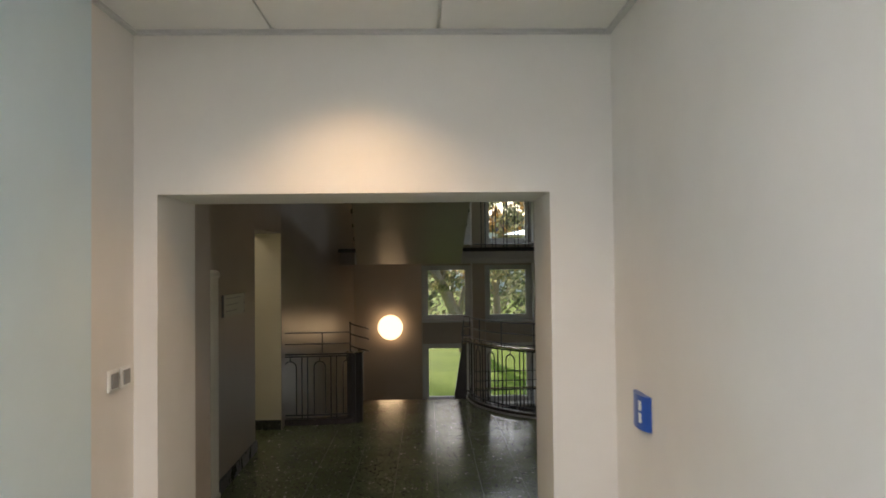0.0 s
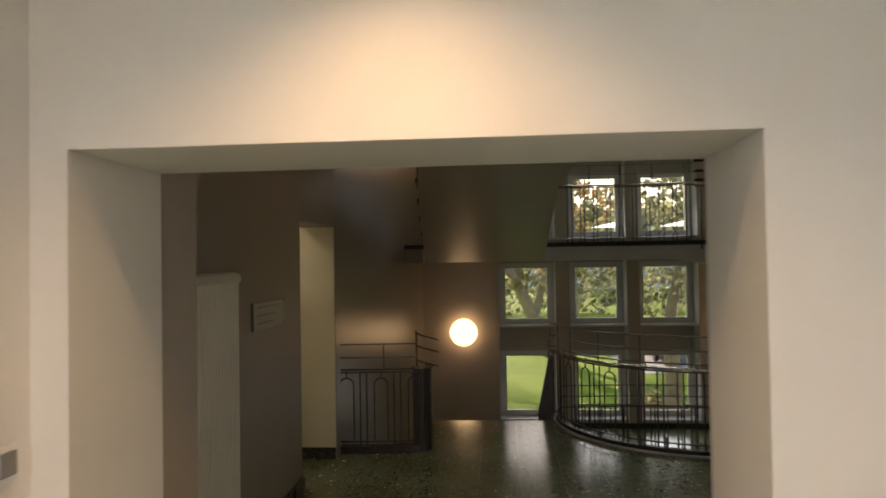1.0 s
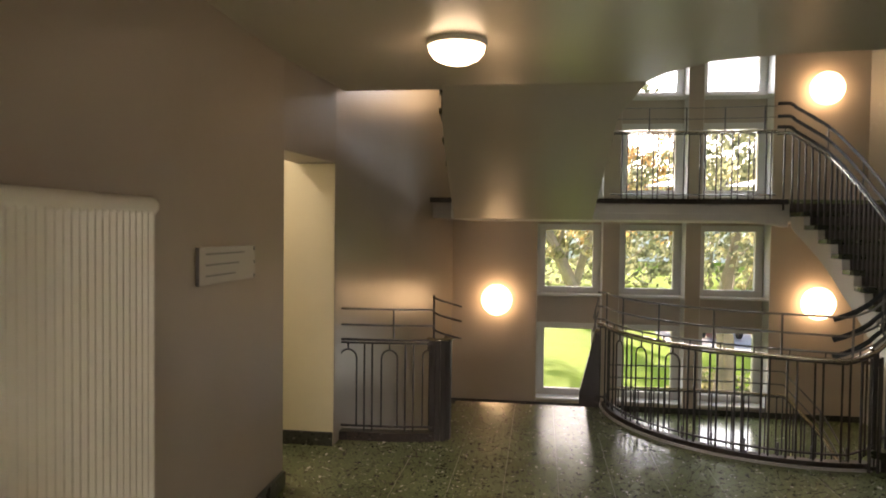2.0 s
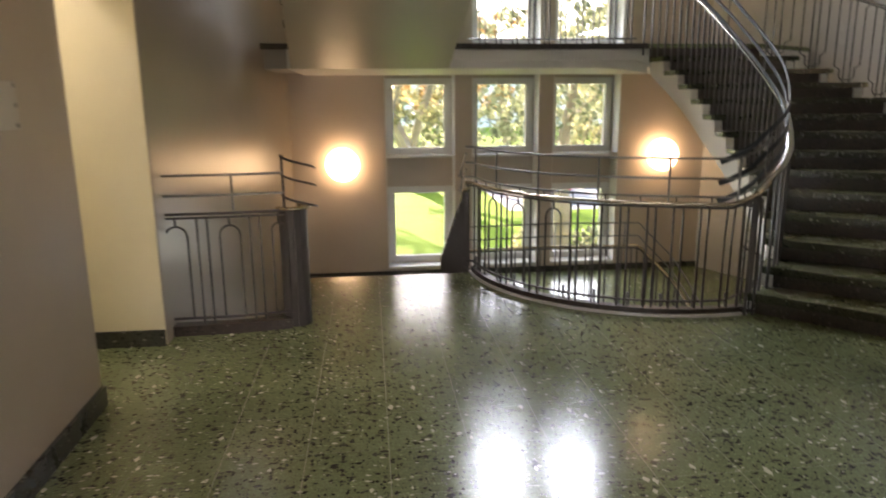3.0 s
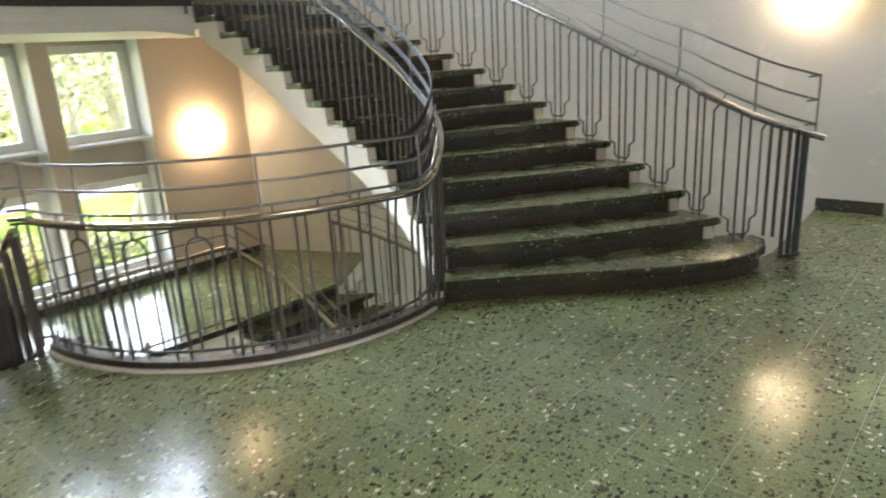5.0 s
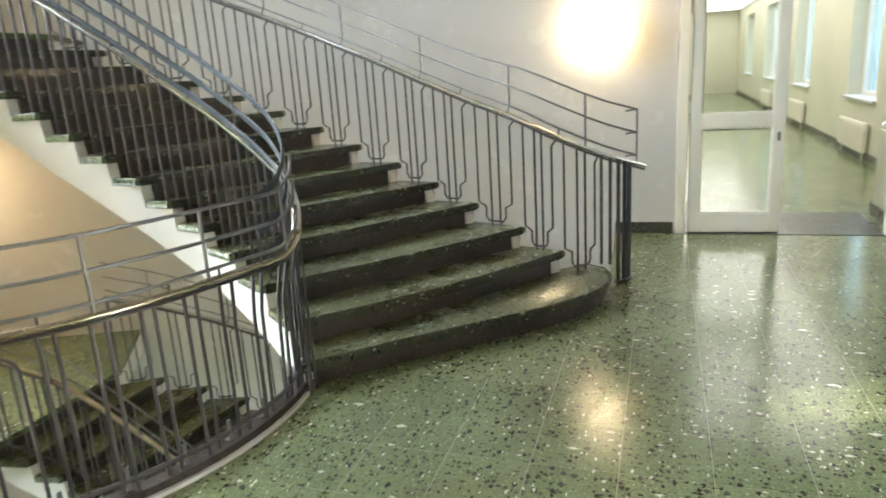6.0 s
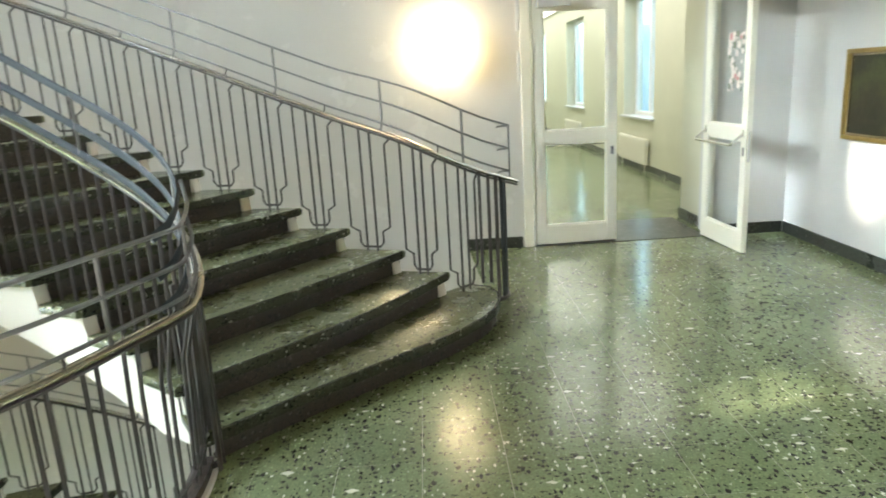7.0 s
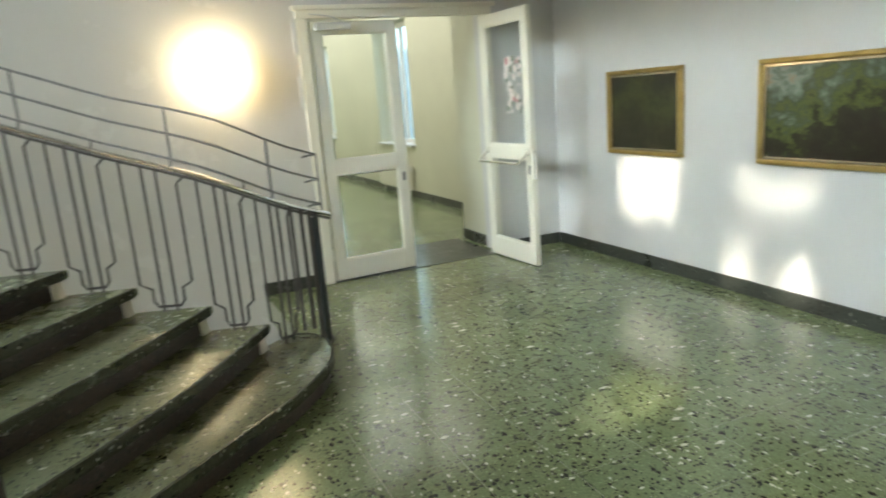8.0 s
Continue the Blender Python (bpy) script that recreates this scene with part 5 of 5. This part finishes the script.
def tree(x, y, height, lean, seed, leaf, clumps, crown_low, crown_r, leaves=42, size=0.09, sun_blocks=(), gap=None, thick=1.0, forks=(), sun_veil=None):
    r = random.Random(seed)
    height, crown_low = height + CROWN_UP, crown_low + CROWN_UP
    ob = thing("tree", "broad leafy garden tree behind the windows", "tree", "garden trees", (x, y, G_Z))
    top = Vector((lean, 0.2, height * 0.7))
    trunk = [Vector((0, 0, -0.1)).lerp(top, i / 8) + Vector((0.08 * math.sin(i), 0.06 * math.cos(i * 1.3), 0)) for i in range(9)]
    bm = bmesh.new()
    n = 9
    rings = []
    for i, p in enumerate(trunk):
        rad = 0.26 * thick * (1 - 0.75 * i / 8) + (0.12 if i == 0 else 0)
        rings.append([bm.verts.new(p + Vector((math.cos(2 * math.pi * k / n), math.sin(2 * math.pi * k / n), 0)) * rad * (1 + 0.12 * r.uniform(-1, 1))) for k in range(n)])
    for a, b in zip(rings, rings[1:]):
        for k in range(n):
            bm.faces.new((a[k], a[(k + 1) % n], b[(k + 1) % n], b[k]))
    part("trunk", bm, M_BARK, ob, "", True)
    for at, dx, up, rad in forks:                        # heavy stems that leave the trunk low down
        start = trunk[at]
        part("stem", sweep([start, start + Vector((dx * 0.35, 0.0, up * 0.45)), start + Vector((dx, 0.1, up))], rad, 8), M_BARK, ob, "", True)
    bm = bmesh.new()
    for i in range(clumps):
        a = r.uniform(0, 2 * math.pi)
        rad = crown_r * math.sqrt(r.uniform(0.02, 1))
        z = r.uniform(crown_low, height)
        c = Vector((lean * 0.8 + rad * math.cos(a), rad * math.sin(a), z))
        s, count = r.uniform(0.25, 0.55), leaves
        if gap and (c.x + x + 0.305 * c.y - gap[0]) ** 2 + (c.z + G_Z - 0.385 * c.y - gap[1]) ** 2 < gap[2] ** 2:
            s, count = s * 1.9, leaves // 4              # foliage thinned here to let a sun patch through indoors
        if i % 9 == 0:
            start = trunk[min(8, 3 + i % 6)]
            limb = sweep([start, start.lerp(c, 0.5) + Vector((0, 0, 0.15)), c], 0.018 + 0.014 * r.random(), 5)
            part("limb", limb, M_BARK, ob, "", True)
        for k in range(count):
            d = Vector((r.gauss(0, 1), r.gauss(0, 1), r.gauss(0, 0.7)))
            add_leaf(bm, c + d * s * 0.55, r, size * r.uniform(0.6, 1.3))
    for i in range(sun_veil[3] if sun_veil else 0):              # sparse leaves added to dim the sun beams
        a, rad = r.uniform(0, 2 * math.pi), sun_veil[2] * math.sqrt(r.random())
        c = Vector((sun_veil[0] - x + rad * math.cos(a), r.uniform(-0.5, 0.5), sun_veil[1] - G_Z + rad * math.sin(a)))
        if i % 5 == 0:
            part("limb", sweep([trunk[7], trunk[8].lerp(c, 0.5), c], 0.014, 5), M_BARK, ob, "", True)
        for k in range(20):
            add_leaf(bm, c + Vector((r.gauss(0, 0.26), r.gauss(0, 0.26), r.gauss(0, 0.26))), r, size * r.uniform(0.6, 1.2))
    for bx, bz, s in sun_blocks:                             # leaf clumps added to block sun and shape its patches indoors
        c = Vector((bx - x, 0.0, bz - G_Z))
        limb = sweep([trunk[5], trunk[6].lerp(c, 0.6), c], 0.012, 5)
        part("limb", limb, M_BARK, ob, "", True)
        for k in range(int(1500 * s)):
            d = Vector((r.gauss(0, 1), r.gauss(0, 1), r.gauss(0, 1)))
            add_leaf(bm, c + d * s * 0.5, r, size * r.uniform(0.6, 1.1))
    part("crown", bm, leaf, ob, "many small leaves with gaps")
    return ob


# added as a sun blocker: its clumps cut out the patches on wall and floor
tree(-2.6, 20.5, 6.5, 3.0, 1, M_LEAF, 150, 5.5, 2.5, 34, sun_blocks=((-1.42, 6.24, 0.15), (-1.36, 6.08, 0.13), (-1.5, 6.86, 0.12), (-1.76, 6.42, 0.11), (-1.13, 6.3, 0.09), (0.10, 6.06, 0.14), (-1.05, 6.75, 0.1), (0.42, 6.1, 0.26), (0.72, 6.3, 0.28),
                                                                     (1.0, 6.6, 0.28), (0.55, 6.7, 0.26), (0.95, 6.1, 0.26), (-0.45, 6.06, 0.17), (-0.10, 6.07, 0.15), (-0.62, 5.98, 0.15), (0.07, 6.26, 0.10), (-1.62, 6.30, 0.11)), gap=(-1.6, 4.98, 0.46))
tree(2.35, 37.0, 8.4, -2.8, 2, M_LEAF2, 90, 1.6, 4.5, 40, 0.15, thick=1.7, forks=((2, 1.4, 4.2, 0.20), (3, -1.7, 2.6, 0.15), (4, 1.0, 2.8, 0.11)))
tree(13.5, 43.0, 6.5, 0.5, 8, M_LEAF2, 90, -0.4, 4.0, 40, 0.16, thick=1.3)
tree(8.2, 46.0, 7.5, -0.5, 9, M_LEAF, 90, 0.2, 3.8, 40, 0.16, thick=1.3)
tree(4.4, 21.5, 5.6, 0.4, 3, M_LEAF, 80, 1.6, 2.4)
tree(-7.0, 26.5, 5.05, 0.6, 4, M_LEAF, 150, 2.2, 2.8)
tree(8.5, 26.0, 6.6, -0.4, 5, M_LEAF2, 70, 2.0, 3.0)
# added to filter the sun on its way to the windows
tree(-3.6, 31.0, 9.7, 0.2, 21, M_LEAF, 260, 5.4, 3.0, 42, 0.15, gap=(-4.65, 9.18, 1.6), sun_veil=(-4.5, 9.3, 2.5, 115))
tree(3.9, 40.0, 8.2, 0.3, 7, M_LEAF3, 80, 2.4, 3.4, 34, 0.14)


def far_trees(x0, x1, y, height, count, seed, leaf):
    """Dense belt of trees at the far end of the lawn, with an uneven top."""
    r = random.Random(seed)
    ob = thing("far_trees", "dense green belt of trees beyond the lawn", "trees", "far belt of trees", (0, y, G_Z))
    tagged(ob, "dense green belt of trees beyond the lawn", "trees", "", "stuff")
    bm = bmesh.new()
    for i in range(count):
        x = r.uniform(x0, x1)
        top = height * (0.80 + 0.13 * math.sin(x * 0.9 + seed) + 0.09 * math.sin(x * 2.3))
        add_leaf(bm, Vector((x, r.gauss(0, 1.2), top * r.random() ** 0.85)), r, r.uniform(0.2, 0.42))
    part("foliage", bm, leaf, ob)
    bm = bmesh.new()
    x = x0 + 1.5
    while x < x1:
        add_sweep(bm, [(x, 0.4, -0.1), (x + 0.2, 0.5, height * 0.4), (x + r.uniform(-0.6, 0.6), 0.5, height * 0.75)], 0.16, 6)
        x += r.uniform(2.5, 4.5)
    part("trunks", bm, M_BARK, ob)


far_trees(-22.0, 9.3, 62.0, 8.2, 5200, 31, M_LEAF)
far_trees(12.6, 44.0, 63.0, 9.4, 5600, 32, M_LEAF)


def bush(x, y, r0, seed, leaf):
    r = random.Random(seed)
    ob = thing("bush", "leafy green garden bush on the lawn", "bush", "garden bushes", (x, y, G_Z))
    bm = bmesh.new()
    for i in range(900):
        d = Vector((r.gauss(0, 1), r.gauss(0, 1), abs(r.gauss(0, 1)))).normalized() * r0 * r.uniform(0.35, 1.0)
        add_leaf(bm, d * Vector((1, 1, 1)).length / 1.732 + Vector((0, 0, 0.05)), r, 0.08)
    part("foliage", bm, leaf, ob)
    bm = bmesh.new()
    for i in range(7):
        a = 2 * math.pi * i / 7
        add_sweep(bm, [(0.04 * math.cos(a), 0.04 * math.sin(a), -0.05), (0.6 * r0 * math.cos(a), 0.6 * r0 * math.sin(a), 0.7 * r0)], 0.012, 5)
    part("stems", bm, M_BARK, ob)


bush(5.6, 21.8, 1.15, 11, M_LEAF)
bush(4.3, 22.6, 0.95, 12, M_LEAF2)
bush(-2.4, 23.4, 1.1, 13, M_LEAF)


def house(x, y, w, d, h):
    ob = thing("apartment_building", "pale rendered three storey building beyond the garden", "building")
    part("wall", boxes(((x, y, G_Z), (x + w, y + d, G_Z + h))), M_FACADE, ob)
    bm = bmesh.new()
    pts = [(y - 0.5, G_Z + h), (y + d / 2, G_Z + h + 3.0), (y + d + 0.5, G_Z + h)]
    a = [bm.verts.new((x - 0.4, yy, zz)) for yy, zz in pts]
    b = [bm.verts.new((x + w + 0.4, yy, zz)) for yy, zz in pts]
    for i in range(3):
        bm.faces.new((a[i], a[(i + 1) % 3], b[(i + 1) % 3], b[i]))
    bm.faces.new(a), bm.faces.new(b[::-1])
    part("roof", bm, M_ROOF, ob)
    xx = x + 1.0
    while xx < x + w - 1.5:
        for z in (0.9, 3.7, 6.5):
            win = part("window", boxes(((xx, y - 0.05, G_Z + z), (xx + 1.3, y - 0.002, G_Z + z + 1.4))), M_FRAME, ob)
            part("pane", boxes(((xx + 0.08, y - 0.06, G_Z + z + 0.08), (xx + 0.61, y - 0.052, G_Z + z + 1.32)), ((xx + 0.69, y - 0.06, G_Z + z + 0.08), (xx + 1.22, y - 0.052, G_Z + z + 1.32))), M_DARKPL, win)
        xx += 2.6
    return ob


house(4.0, 110.0, 60.0, 11.0, 9.6)
house(-72.0, 112.0, 56.0, 11.0, 9.6)


def car(x, y, turn):
    ob = thing("parked_car", "small red parked car on the drive", "car", "", (x, y, G_Z + 0.012))
    ob.rotation_euler = (0, 0, radians(turn))
    bm = bmesh.new()
    prof = [(-1.9, 0.35), (-1.95, 0.75), (-1.5, 0.85), (-1.0, 0.95), (1.6, 0.95), (1.9, 0.8), (1.95, 0.35)]
    a = [bm.verts.new((px, -0.8, pz)) for px, pz in prof]
    b = [bm.verts.new((px, 0.8, pz)) for px, pz in prof]
    for i in range(len(prof)):
        j = (i + 1) % len(prof)
        bm.faces.new((a[i], a[j], b[j], b[i]))
    bm.faces.new(a), bm.faces.new(b[::-1])
    bmesh.ops.bevel(bm, geom=list(bm.edges), offset=0.05, segments=2, affect="EDGES")
    part("body", bm, M_RED, ob, "", True)
    bm = bmesh.new()
    prof = [(-1.0, 0.94), (-0.45, 1.40), (1.0, 1.42), (1.6, 0.94)]
    a = [bm.verts.new((px, -0.68 + (0.08 if pz > 1 else 0), pz)) for px, pz in prof]
    b = [bm.verts.new((px, 0.68 - (0.08 if pz > 1 else 0), pz)) for px, pz in prof]
    for i in range(4):
        j = (i + 1) % 4
        bm.faces.new((a[i], a[j], b[j], b[i]))
    bm.faces.new(a), bm.faces.new(b[::-1])
    part("cabin", bm, M_DARKPL, ob, "dark glazed cabin", True)
    part("roof", boxes(((-0.42, -0.58, 1.42), (0.98, 0.58, 1.45)), bevel=0.012), M_RED, ob)
    for wx in (-1.25, 1.25):
        for wy in (-0.74, 0.74):
            bm = lathe([(0.2, -0.09), (0.31, -0.08), (0.31, 0.08), (0.2, 0.09)], 18)
            bmesh.ops.rotate(bm, verts=bm.verts, matrix=Matrix.Rotation(radians(90), 3, "X"))
            w = part("wheel", bm, M_RUBBER, ob, "", True)
            w.location = (wx, wy, 0.31)
    return ob


car(7.65, 35.4, 90)

# ---- floor slabs ----
def slab_meshes():
    out = []
    for i in range(4):
        bm = bmesh.new()
        add_box(bm, (-0.1652, -0.1652, 0.0), (0.1652, 0.1652, 0.004))
        for f in list(bm.faces):
            if f.normal.z < -0.5:
                bm.faces.remove(f)
        me = bpy.data.meshes.new("slab")
        bm.to_mesh(me)
        bm.free()
        me.materials.append(M_FLOOR)
        out.append(me)
    return out


def inside(p, outline):
    hit = False
    for (x0, y0), (x1, y1) in zip(outline, outline[1:] + outline[:1]):
        if (y0 > p[1]) != (y1 > p[1]) and p[0] < (x1 - x0) * (p[1] - y0) / (y1 - y0) + x0:
            hit = not hit
    return hit


bm = bmesh.new()
add_prism(bm, FLOOR_LINE, 0.0, 0.0015)
part("border", bm, M_FLOOR, hall_floor, "terrazzo border along the edges")
SLABS = slab_meshes()
PITCH = 0.3335
bed = bmesh.new()
for i in range(-5, 20):
    for j in range(-9, 9):
        cx, cy = 0.22 + PITCH * (i + 0.5), 8.08 + PITCH * (j + 0.5)
        h = PITCH / 2 + 0.03
        if all(inside((cx + a * h, cy + b * h), FLOOR_LINE) for a in (-1, 1) for b in (-1, 1)):
            bed.faces.new([bed.verts.new((cx + a * PITCH / 2, cy + b * PITCH / 2, 0.003)) for a, b in ((-1, -1), (1, -1), (1, 1), (-1, 1))])
            ob = new("slab", SLABS[0])
            ob.parent = hall_floor
            ob.location = (cx, cy, 0.0)
tagged(part("joint_bed", bed, M_JOINT, hall_floor, "pale cement joints between the slabs"), kind="stuff")
